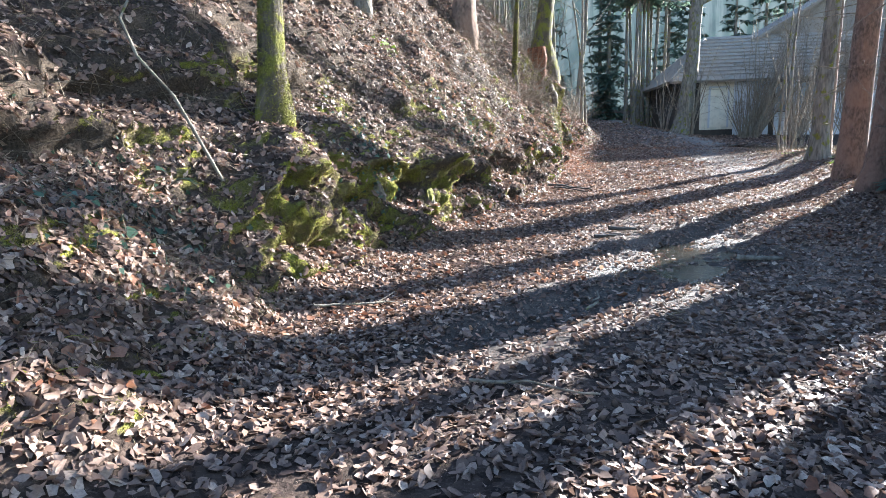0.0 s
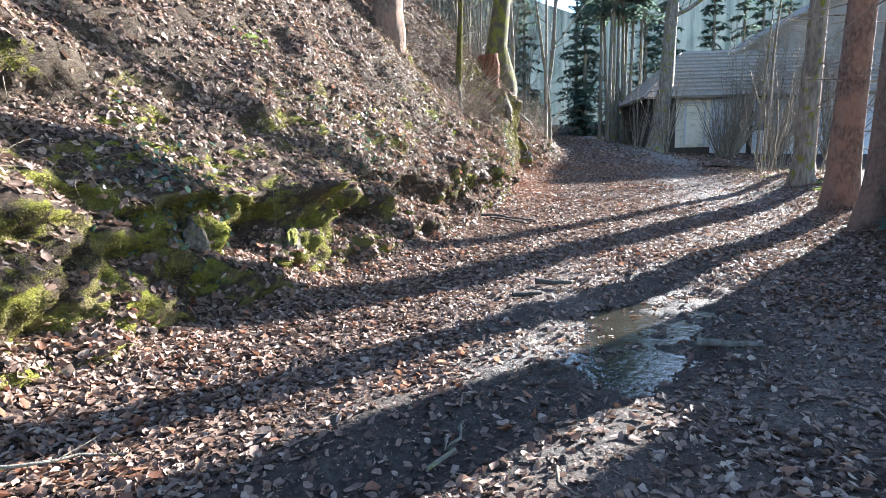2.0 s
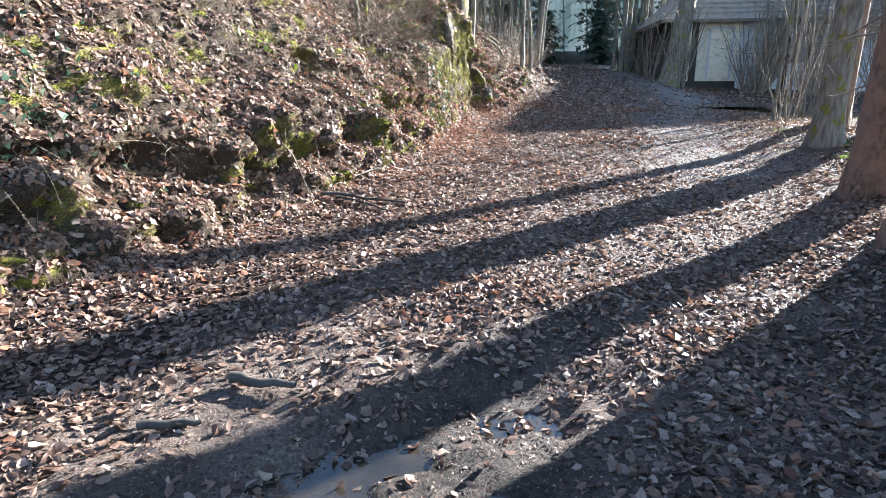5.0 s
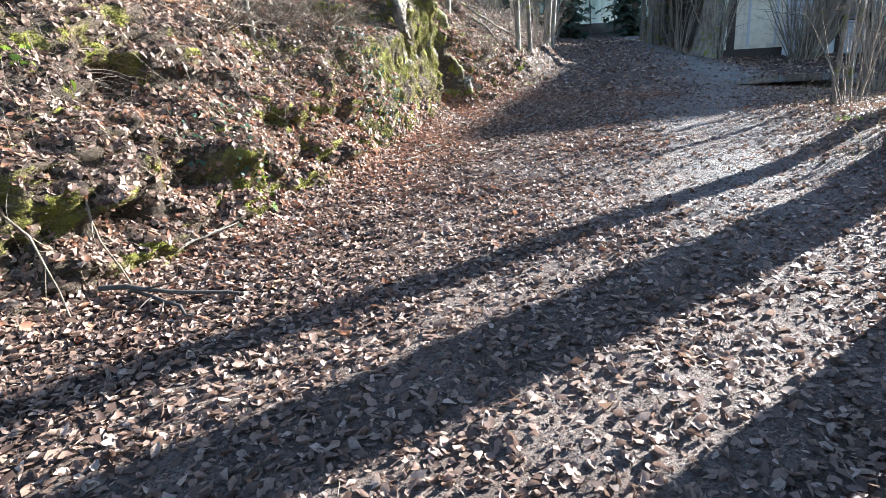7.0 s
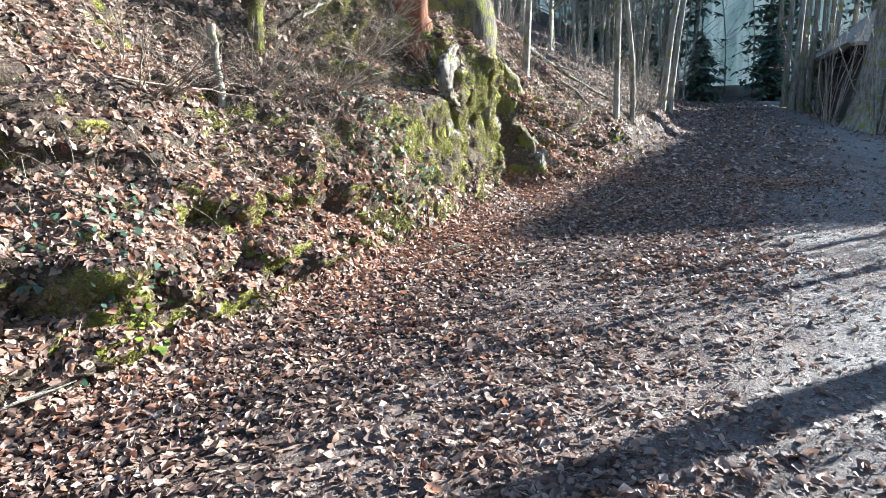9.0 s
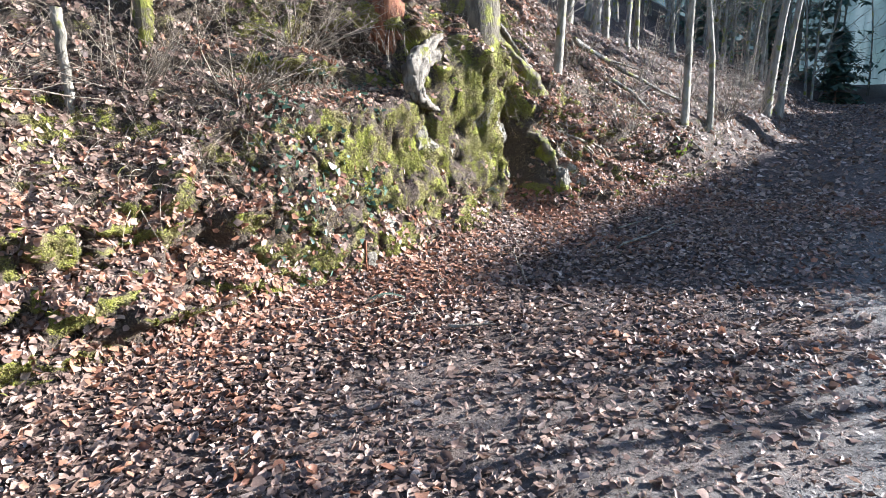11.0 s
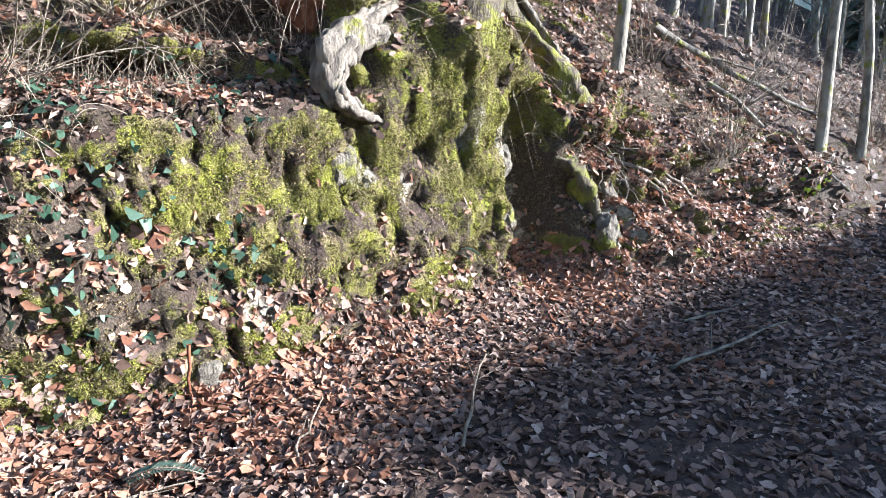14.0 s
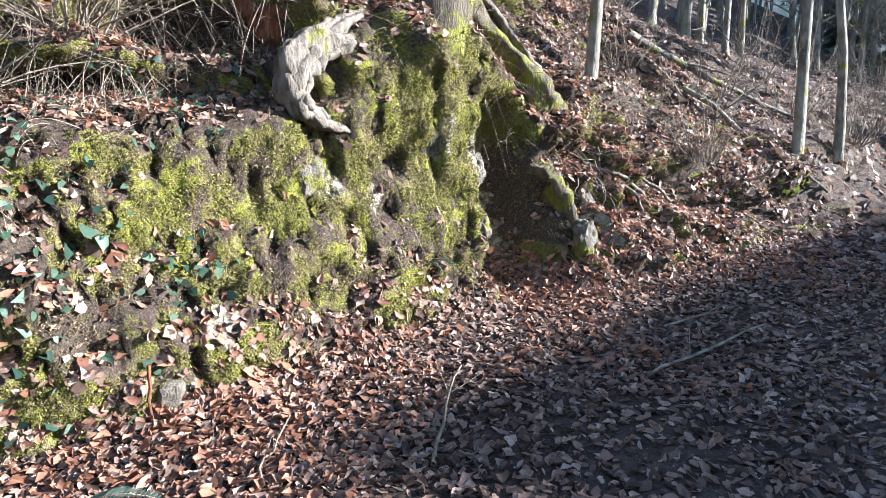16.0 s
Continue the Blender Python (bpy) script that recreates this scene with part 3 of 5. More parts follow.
def ivy_patch(cx, cy, cz, r, count, label, material=None, size=0.03, name="ivy"):
    near_it = np.exp(-(((cell_mid - np.array((cx, cy, cz))) / r) ** 2).sum(1)) * (np.abs(cell_u) < 8)
    p, q = scatter(near_it, count)
    return strew(name, p, q, size, material or M_IVY, tilt=0.6, lift=0.03, shape=IVY, tris=np.array([(0, 3, 2, 1), (0, 5, 4, 3)]), curl=0.4, label=label, category="ivy")


ivy_patch(2.85, 17.45, 1.75, 0.42, 80, "dark green ivy leaves trailing over the mossy bank")
ivy_patch(3.1, 18.1, 1.45, 0.16, 40, "bluish ivy leaves on a ledge of the bank", size=0.026)
ivy_patch(2.6, 17.4, 2.4, 0.35, 150, "dark ivy and bramble leaves over the wall's edge", size=0.024)
ivy_patch(2.7, 18.3, 2.5, 0.3, 110, "dark ivy and bramble leaves over the wall's edge", size=0.024)
ivy_patch(3.0, 17.3, 1.2, 0.35, 40, "ivy leaves low on the mossy wall")
ivy_patch(1.95, 14.2, 1.2, 0.4, 110, "dark green ivy low on the bank")
ivy_patch(-1.85, 4.2, 1.05, 0.5, 120, "dark green ivy over the shaded bank", size=0.03)
ivy_patch(-0.6, 7.4, 1.25, 0.5, 220, "dark ivy on the mossy ledge")
ivy_patch(0.3, 10.2, 1.6, 0.6, 160, "dark ivy scattered over the leafy slope")
for bx, by, bz in ((2.4, 14.3, 0.85), (5.0, 24.1, 1.7), (1.2, 13.0, 2.0), (9.3, 15.5, 0.9), (-0.85, 9.85, 2.75), (8.6, 14.6, 0.7), (9.2, 17.5, 0.8)):
    ivy_patch(bx, by, bz, 0.16, 20, "small bush of bright yellow-green leaves", M_GREEN, 0.035, "bright_shoots")


# ---- water ----
def water_sheet(name, cx, cy, rx, ry, z, label):
    bm = bmesh.new()
    bmesh.ops.create_grid(bm, x_segments=8, y_segments=8, size=1.0)
    for v in bm.verts:
        v.co = Vector((cx + v.co.x * rx, cy + v.co.y * ry, z))
    me = bpy.data.meshes.new(name)
    bm.to_mesh(me)
    bm.free()
    me.materials.append(M_WATER)
    return tagged(new(name, me), label, "water", kind="structure")


water_sheet("puddle", 3.2, 7.7, 1.9, 2.2, land_at(3.1, 7.7) + 0.024, "shallow muddy puddle reflecting the pale sky")
water_sheet("puddle", 11.0, 26.0, 2.6, 1.8, land_at(11.0, 26.0) + 0.085, "wide shallow puddle in front of the barn")


# ---- trees ----
def tube(verts, faces, line, radii, sides):
    """Adds a tapered tube along a line to the lists."""
    base = len(verts)
    line = [Vector(p) for p in line]
    ref = Vector((0.3, 0.8, 0.1)).normalized()
    for k, (p, r) in enumerate(zip(line, radii)):
        d = (line[min(k + 1, len(line) - 1)] - line[max(k - 1, 0)]).normalized()
        a = d.cross(ref)
        if a.length < 1e-3:
            a = d.cross(Vector((1, 0, 0)))
        a.normalize()
        b = d.cross(a)
        for s_ in range(sides):
            ang = 2 * math.pi * s_ / sides
            rr = r(ang) if callable(r) else r
            verts.append(p + (a * math.cos(ang) + b * math.sin(ang)) * rr)
    for k in range(len(line) - 1):
        for s_ in range(sides):
            q = (s_ + 1) % sides
            faces.append((base + k * sides + s_, base + k * sides + q, base + (k + 1) * sides + q, base + (k + 1) * sides + s_))


def wander(start, way, length, n, jitter, rnd, up=0.0):
    p, d, line = Vector(start), Vector(way).normalized(), [Vector(start)]
    for _ in range(n):
        d = (d + Vector((rnd.gauss(0, jitter), rnd.gauss(0, jitter), rnd.gauss(0, jitter) + up))).normalized()
        p = p + d * (length / n)
        line.append(p.copy())
    return line


def as_part(name, verts, faces, material, parent=None, label=""):
    ob = mesh_object(name, [tuple(v) for v in verts], faces, material)
    if parent:
        ob.parent = parent
    if label:
        ob["label"] = label
    return ob


def thing(name, label, category, group="", at=(0, 0, 0)):
    ob = new(name)
    ob.location = at
    ob.empty_display_size = 0.2
    return tagged(ob, label, category, group)


def bare_tree(name, at, height, radius, lean, material, label, seed, limbs=7, twigs=4, first=0.35, flare=1.6, sides=10, group="", sink=0.55):
    """A leafless tree: wandering trunk with root flare, limbs and twigs."""
    rnd = random.Random(seed)
    root = thing(name, label, "tree", group, at)
    n = max(6, int(height * 1.2))
    line, p, d = [], Vector((0, 0, -sink)), Vector((lean[0], lean[1], 1)).normalized()
    for k in range(n + 1):
        line.append(p.copy())
        d = (d + Vector((rnd.gauss(0, 0.035), rnd.gauss(0, 0.035), 0.02))).normalized()
        p = p + d * ((height + sink) / n)
    phase = rnd.random() * 6

    def ring(k):
        h = k / n
        r = radius * (1 - 0.75 * h)
        f = (flare - 1) * math.exp(-max(0.0, h * (height + sink) - sink) / 0.35)
        return lambda ang: r * (1 + f * (0.75 + 0.45 * math.sin(3 * ang + phase)) + 0.05 * math.sin(5 * ang + k))
    # extra rings at the foot
    foot_line, foot_r = [], []
    for k in range(n):
        m = 5 if k == 0 else 1
        for j in range(m):
            foot_line.append(line[k].lerp(line[k + 1], j / m))
            foot_r.append(ring(k + j / m))
    foot_line.append(line[n])
    foot_r.append(ring(n))
    verts, faces = [], []
    tube(verts, faces, foot_line, foot_r, sides)
    as_part("trunk", verts, faces, material, root)
    verts, faces = [], []
    for b in range(limbs):
        h = first + (1 - first) * (b + rnd.random()) / max(limbs, 1)
        k = min(int(h * n), n - 1)
        ang = rnd.random() * 6.28
        way = Vector((math.cos(ang), math.sin(ang), rnd.uniform(0.3, 0.9)))
        ln = height * rnd.uniform(0.16, 0.32) * (1.2 - 0.6 * h)
        limb = wander(line[k], way, ln, 6, 0.16, rnd, 0.06)
        r0 = radius * (1 - 0.75 * h) * 0.42
        tube(verts, faces, limb, [r0 * (1 - 0.8 * i / 6) for i in range(7)], 5)
        for _ in range(twigs):
            q = rnd.randint(1, 5)
            tw = wander(limb[q], Vector((rnd.gauss(0, 1), rnd.gauss(0, 1), rnd.uniform(0, 1.2))), ln * rnd.uniform(0.25, 0.5), 4, 0.2, rnd)
            tube(verts, faces, tw, [max(0.004, r0 * 0.35 * (1 - 0.8 * i / 4)) for i in range(5)], 3)
    if verts:
        as_part("brushwood", verts, faces, material, root)["kind"] = "stuff"
    return root


def needle_sprays(verts, faces, line, rnd, reach, droop, count):
    """Flat sprays of needles hanging from a branch."""
    for _ in range(count):
        k = rnd.uniform(0.15, 1.0) * (len(line) - 1)
        i = min(int(k), len(line) - 2)
        p = line[i].lerp(line[i + 1], k - i)
        ang = rnd.random() * 6.28
        a = Vector((math.cos(ang), math.sin(ang), -droop * rnd.random())) * reach * rnd.uniform(0.5, 1.2)
        w = a.cross(Vector((0, 0, 1))).normalized() * reach * 0.22
        b0 = len(verts)
        verts.extend([p, p + a * 0.5 + w, p + a, p + a * 0.45 - w])
        faces.append((b0, b0 + 1, b0 + 2, b0 + 3))


def conifer(name, at, height, radius, label, seed, lean=(0, 0), bark=None, green_from=0.4, spread=1.8, whorls=14, dead=10, group="", sprays=16, flare=1.5):
    """A spruce: straight trunk with dead lower twigs and hanging green sprays above."""
    rnd = random.Random(seed)
    root = thing(name, label, "tree", group, at)
    top = Vector((lean[0] * height, lean[1] * height, height))
    line = [Vector((0, 0, -0.2)) + (top * (k / 14) ** 1.0) for k in range(15)]
    low = [line[0].lerp(line[1], j / 5) for j in range(5)] + line[1:]
    hs = [p.z for p in low]
    verts, faces = [], []
    tube(verts, faces, low, [(lambda r, f: lambda ang: r * (1 + f * (0.8 + 0.5 * math.sin(3 * ang + seed))))(radius * (1 - 0.85 * max(h, 0) / height), (flare - 1) * math.exp(-max(h, 0) / 0.3)) for h in hs], 12)
    as_part("trunk", verts, faces, bark or M_SPRUCE, root)
    verts, faces = [], []
    for _ in range(dead):
        h = rnd.uniform(0.06, green_from + 0.1)
        ang = rnd.random() * 6.28
        p = top * h + Vector((0, 0, -0.2))
        ln = rnd.uniform(0.4, 1.5)
        ln_line = wander(p, Vector((math.cos(ang), math.sin(ang), rnd.uniform(-0.3, 0.1))), ln, 5, 0.1, rnd, -0.02)
        tube(verts, faces, ln_line, [0.014 * (1 - 0.8 * i / 5) for i in range(6)], 4)
        for _ in range(3):
            q = rnd.randint(1, 4)
            tube(verts, faces, wander(ln_line[q], Vector((rnd.gauss(0, 1), rnd.gauss(0, 1), rnd.gauss(-0.2, 0.5))), ln * 0.35, 3, 0.15, rnd), [0.005, 0.004, 0.003, 0.002], 3)
    if verts:
        as_part("dead_brushwood", verts, faces, M_TWIG, root)["kind"] = "stuff"
    verts, faces, gv, gf = [], [], [], []
    for w in range(whorls):
        h = green_from + (0.99 - green_from) * (w + 0.5 * rnd.random()) / whorls
        reach = spread * (1.05 - h) / (1.05 - green_from)
        for b in range(5):
            ang = rnd.random() * 6.28
            p = top * h + Vector((0, 0, -0.2))
            bl = wander(p, Vector((math.cos(ang), math.sin(ang), 0.05)), reach, 4, 0.08, rnd, -0.08)
            tube(verts, faces, bl, [0.03 * (1 - 0.8 * i / 4) for i in range(5)], 3)
            needle_sprays(gv, gf, bl, rnd, 0.55, 0.8, sprays)
    if gv:
        as_part("brushwood", verts, faces, M_TWIG, root)["kind"] = "stuff"
        as_part("crown", gv, gf, M_NEEDLE, root)["kind"] = "stuff"
    return root


def on_land(x, y, dz=0.0):
    return (x, y, land_at(x, y) + dz)


# trees on the far side of the lane from the bank
# set back out of sight behind the mossy trunk, to cast its shadow band
conifer("spruce_tree", on_land(10.63, 18.39), 17, 0.18, "slender red-barked spruce hidden behind the mossy one, placed for its shadow", 3, (0.03, 0.0), green_from=0.62, dead=18)
conifer("spruce_tree", on_land(8.95, 15.7), 16, 0.2, "spruce with ivy and moss on its grey-brown trunk", 4, (0.035, 0.0), M_GREYBARK, 0.62, dead=24)
conifer("spruce_tree", on_land(7.9, 12.75), 19, 0.25, "stout spruce with scaly red-brown bark", 5, (0.045, 0.0), green_from=0.27, dead=46, whorls=20, spread=1.4, sprays=8)
conifer("spruce_tree", on_land(7.4, 11.0), 19, 0.27, "thick spruce with flaring mossy roots at the lane's edge", 6, (0.035, 0.0), green_from=0.5, dead=56, flare=1.9)
conifer("spruce_tree", on_land(8.4, 9.4), 18, 0.27, "red-barked spruce standing back from the lane", 7, green_from=0.6, dead=26)
conifer("spruce_tree", on_land(9.9, 9.6), 18, 0.25, "unseen red-barked spruce placed for its shadow on the lane", 8, green_from=0.6, dead=26)
conifer("spruce_tree", on_land(7.9, 6.4), 18, 0.26, "red-barked spruce shading the start of the lane", 9, green_from=0.6, dead=22)
# two spruces out of view, added to widen the shade on the lane
conifer("spruce_tree", on_land(8.9, 10.7), 17, 0.2, "unseen red-barked spruce placed for its shadow on the lane", 81, green_from=0.58, dead=30)
conifer("spruce_tree", on_land(8.3, 8.2), 17, 0.22, "unseen red-barked spruce placed for its shadow on the lane", 82, green_from=0.58, dead=30)
# the next two stand hidden, added to broaden their neighbours' shadow bands
conifer("spruce_tree", on_land(8.45, 11.3), 18, 0.26, "red-barked spruce hidden behind the thick one, added to widen its shadow", 92, green_from=0.6, dead=26)
conifer("spruce_tree", on_land(10.38, 16.52), 17, 0.24, "spruce hidden behind the mossy one, added to widen its shadow", 89, (0.03, 0.0), M_GREYBARK, 0.6, dead=24)
# low bushy spruces out of view, added to cast shade over the lane
conifer("young_spruce", on_land(7.3, 8.7), 3.2, 0.04, "unseen bushy young spruce added to shade the lane", 83, green_from=0.05, spread=1.1, whorls=12, dead=0, sprays=40)
conifer("young_spruce", on_land(7.9, 10.1), 2.4, 0.035, "unseen bushy young spruce added to shade the lane", 84, green_from=0.05, spread=0.8, whorls=10, dead=0, sprays=36)
# trees on the bank
bare_tree("mossy_tree", on_land(-1.45, 6.05, 0.0), 9, 0.112, (0.06, 0.02), M_MOSSBARK, "young tree with a moss-covered trunk on the bank", 11, flare=1.8, limbs=6, sides=14)
bare_tree("beech_tree", on_land(2.7, 20.1, -0.1), 14, 0.28, (0.16, 0.03), M_MOSSBARK, "old leaning beech with bared roots on the bank's edge", 12, flare=2.3, sides=18, first=0.45, sink=0.9)
bare_tree("mossy_sapling", on_land(1.7, 16.8), 6, 0.07, (0.04, 0.0), M_MOSSBARK, "thin mossy sapling on the bank", 15, flare=1.3, limbs=5)
bare_tree("red_barked_tree", on_land(0.35, 13.9), 12, 0.24, (0.10, 0.0), M_SPRUCE, "leaning tree with bare reddish bark on the slope", 16, flare=1.5)
bare_tree("oak_tree", on_land(-1.25, 10.3), 11, 0.15, (0.02, 0.0), M_GREYBARK, "grey-barked tree on the upper slope", 17)
bare_tree("pale_sapling", on_land(3.5, 22.0), 8, 0.065, (0.02, 0.0), M_PALEBARK, "pale sunlit sapling behind the old beech", 18, flare=1.2, limbs=6)
bare_tree("birch_tree", on_land(4.95, 24.4), 11, 0.062, (0.02, 0.0), M_PALEBARK, "slender pale birch at the top of the slope", 13, flare=1.3, group="birches beside the lane")
bare_tree("birch_tree", on_land(5.27, 25.4), 11, 0.055, (0.03, 0.0), M_PALEBARK, "slender pale birch at the top of the slope", 19, flare=1.3, group="birches beside the lane")
bare_tree("lane_tree", on_land(6.0, 31.5), 13, 0.11, (0.03, 0.0), M_GREYBARK, "dark leaning tree at the lane's edge", 20)
bare_tree("lane_tree", on_land(6.25, 33.0), 13, 0.09, (0.08, 0.0), M_GREYBARK, "dark leaning tree at the lane's edge", 21)
bare_tree("lime_tree", on_land(11.9, 33.8), 17, 0.42, (0.14, 0.0), M_GREYBARK, "large grey tree with shoots round its foot by the barn", 14, flare=1.4, limbs=12, twigs=7)

# woods behind: a few trees of each kind, repeated
rw = random.Random(99)
slim = [bare_tree("woodland_tree", on_land(3.0 - i, 29.0 + i * 1.7), 13 + i, 0.055 + 0.02 * i, (0.02 * i, 0), (M_GREYBARK, M_PALEBARK, M_GREYBARK)[i], "slender bare woodland tree behind the bank", 30 + i, limbs=16, twigs=7, first=0.1, group="bare woodland trees") for i in range(3)]
for _ in range(44):
    y = rw.uniform(25, 60)
    x = float(toe_x(y)) - abs(rw.gauss(0, 5)) - 0.8
    if y < 37 and x > float(toe_x(y)) - 2.2:
        continue
    copy_thing(slim[rw.randrange(3)], pose(*on_land(x, y), rw.uniform(-3, 3), rw.uniform(-3, 5), rw.uniform(0, 360)))
for _ in range(10):
    x, y = rw.uniform(-7, -2.5), rw.uniform(9, 24)
    copy_thing(slim[rw.randrange(3)], pose(*on_land(x, y), 0, rw.uniform(0, 5), rw.uniform(0, 360)))
for x, y in ((7.6, 61.0), (9.4, 62.5), (11.0, 60.0), (8.4, 57.5), (12.5, 58.0), (6.2, 59.0)):
    copy_thing(slim[rw.randrange(3)], pose(*on_land(x, y), 0, rw.uniform(-3, 3), rw.uniform(0, 360)))
for _ in range(34):
    y = rw.uniform(46, 63)
    x = rw.uniform(-4, 14.5)
    if abs(x - float(toe_x(y)) - 3.2) < 2.6 and y < 58:
        continue
    copy_thing(slim[rw.randrange(3)], pose(*on_land(x, y), rw.uniform(-3, 3), rw.uniform(-3, 3), rw.uniform(0, 360)))
bare_tree("sapling", on_land(10.0, 19.7), 5.5, 0.045, (0.02, 0), M_GREYBARK, "thin bare sapling at the edge of the lane", 85, flare=1.2)
bare_tree("sapling", on_land(11.3, 21.9), 6.5, 0.06, (0.02, 0), M_GREYBARK, "thin bare sapling beside the far puddle", 86, flare=1.2)
bare_tree("sapling", on_land(12.3, 21.7), 6.5, 0.05, (0.0, 0), M_GREYBARK, "thin bare sapling beside the far puddle", 87, flare=1.2)
dark = conifer("lane_spruce", on_land(11.5, 41.0), 18, 0.14, "dark spruce in a row beside the far lane", 40, (0.02, 0), M_GREYBARK, 0.45, dead=14, group="spruces beside the far lane")
for x, y in ((12.0, 41.8), (12.4, 42.3), (12.9, 42.6), (11.8, 44.0), (13.4, 43.5), (12.7, 45.5), (13.9, 46.0), (14.3, 44.0)):
    copy_thing(dark, pose(*on_land(x, y), 0, rw.uniform(-2, 4), rw.uniform(0, 360)))
far = [conifer("far_conifer", on_land(4 + i * 5.0, 60.0 + i), 15 + i, 0.22, "tall green conifer in the woods beyond the lane", 50 + i, (0, 0), M_GREYBARK, 0.03 + 0.04 * i, 2.6, 22, 6, "conifers beyond the lane", 18) for i in range(3)]
for _ in range(17):
    y = rw.uniform(57, 65)
    x = 10 + rw.uniform(-0.6, 0.5) * y
    copy_thing(far[rw.randrange(3)], pose(*on_land(x, y), 0, 0, rw.uniform(0, 360)))
for x, y in ((18.5, 56), (21, 58), (-6, 52)):
    copy_thing(far[rw.randrange(3)], pose(*on_land(x, y), 0, 0, rw.uniform(0, 360)))

under = conifer("undergrowth_spruce", on_land(9.0, 55.0), 4.5, 0.06, "bushy green young spruce at the end of the lane", 88, green_from=0.03, spread=1.5, whorls=12, dead=0, group="young spruces at the lane's end", sprays=30)
for x, y in ((5.6, 54.0), (12.8, 54.5), (15.5, 54.0), (2.5, 53.0)):
    copy_thing(under, pose(*on_land(x, y), 0, 0, rw.uniform(0, 360)))


# the distance beyond the woods: a sheet with haze, trunks and crowns painted on
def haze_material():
    k = Mat("glowing_haze", 1.0, 0.0)
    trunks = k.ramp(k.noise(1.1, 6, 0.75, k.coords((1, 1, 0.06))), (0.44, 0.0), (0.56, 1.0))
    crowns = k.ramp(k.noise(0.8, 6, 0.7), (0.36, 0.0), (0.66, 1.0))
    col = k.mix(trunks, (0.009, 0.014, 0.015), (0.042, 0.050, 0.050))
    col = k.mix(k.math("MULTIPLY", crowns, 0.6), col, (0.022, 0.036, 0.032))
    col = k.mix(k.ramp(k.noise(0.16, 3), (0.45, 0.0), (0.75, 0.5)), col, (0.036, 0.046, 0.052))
    # the sheet glows by itself to imitate bright hazy air
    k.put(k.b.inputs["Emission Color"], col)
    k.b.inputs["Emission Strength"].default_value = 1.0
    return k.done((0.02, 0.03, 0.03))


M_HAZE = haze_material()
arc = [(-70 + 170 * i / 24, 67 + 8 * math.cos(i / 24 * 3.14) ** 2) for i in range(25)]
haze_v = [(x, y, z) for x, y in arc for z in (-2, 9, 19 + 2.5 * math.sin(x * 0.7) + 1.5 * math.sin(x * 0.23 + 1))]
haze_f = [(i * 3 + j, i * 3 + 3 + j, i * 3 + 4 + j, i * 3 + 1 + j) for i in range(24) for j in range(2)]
tagged(mesh_object("backdrop", haze_v, haze_f, M_HAZE), "self-glowing sheet painted as pale blue-green hazy woods far beyond the lane", "backdrop", kind="structure")


def coppice(name, at, stems, height, spread, label, seed, radius=0.018, lean=(0, 0)):
    """A many-stemmed shrub: each stem a wandering tube with side shoots."""
    rnd = random.Random(seed)
    root = thing(name, label, "shrub", "", at)
    verts, faces = [], []
    for _ in range(stems):
        ang, out = rnd.random() * 6.28, abs(rnd.gauss(0, spread))
        base = Vector((math.cos(ang) * 0.25 * rnd.random(), math.sin(ang) * 0.25 * rnd.random(), -0.1))
        ln = height * rnd.uniform(0.5, 1.1)
        line = wander(base, Vector((math.cos(ang) * out + lean[0], math.sin(ang) * out + lean[1], 1)), ln, 7, 0.07, rnd, 0.0)
        r0 = radius * rnd.uniform(0.5, 1.3)
        tube(verts, faces, line, [r0 * (1 - 0.8 * i / 7) for i in range(8)], 4)
        for _ in range(5):
            q = rnd.randint(2, 6)
            tube(verts, faces, wander(line[q], Vector((rnd.gauss(0, 1), rnd.gauss(0, 1), rnd.uniform(-0.2, 1.2))), ln * rnd.uniform(0.12, 0.3), 4, 0.15, rnd), [r0 * 0.4, r0 * 0.3, r0 * 0.25, r0 * 0.2, r0 * 0.1], 3)
    ob = as_part("brushwood", verts, faces, M_SHOOT if name == "hazel_bush" else M_TWIG, root)
    ob["kind"] = "stuff"
    return root


coppice("hazel_bush", on_land(11.2, 34.4), 16, 5.0, 0.22, "leafless hazel bush with many grey shoots beside the barn", 90, 0.02)
coppice("hazel_bush", on_land(12.4, 33.7), 26, 4.5, 0.2, "leafless hazel bush with many grey shoots before the barn", 60, 0.03)
coppice("hazel_bush", on_land(15.6, 33.4), 60, 7.0, 0.25, "leafless hazel bush leaning over the barn's front", 61, 0.035, lean=(0.35, 0))
coppice("hazel_bush", on_land(17.4, 32.8), 65, 7.5, 0.3, "leafless hazel bush leaning over the barn's front", 62, 0.03, lean=(0.3, 0))
coppice("hazel_bush", on_land(15.2, 33.6), 40, 4.0, 0.3, "leafless hazel bush with many grey shoots before the barn", 74, 0.025)
coppice("hazel_bush", on_land(19.5, 31.6), 60, 7.5, 0.35, "leafless hazel bush leaning over the barn's front", 75, 0.03)
coppice("hazel_bush", on_land(10.2, 19.6), 14, 2.6, 0.15, "thin bare shrub at the edge of the lane", 63, 0.012)
coppice("hazel_bush", on_land(12.2, 22.6), 16, 4.5, 0.2, "thin bare shrub beside the far puddle", 64, 0.022)
coppice("hazel_bush", on_land(13.4, 23.2), 12, 4.5, 0.2, "thin bare shrub beside the far puddle", 65, 0.02)
coppice("hazel_bush", on_land(10.4, 17.6), 16, 3.0, 0.3, "thin bare shrub under the spruces", 66, 0.012)
coppice("hazel_bush", on_land(9.6, 12.9), 18, 3.2, 0.3, "thin bare shrub under the spruces", 67, 0.012)
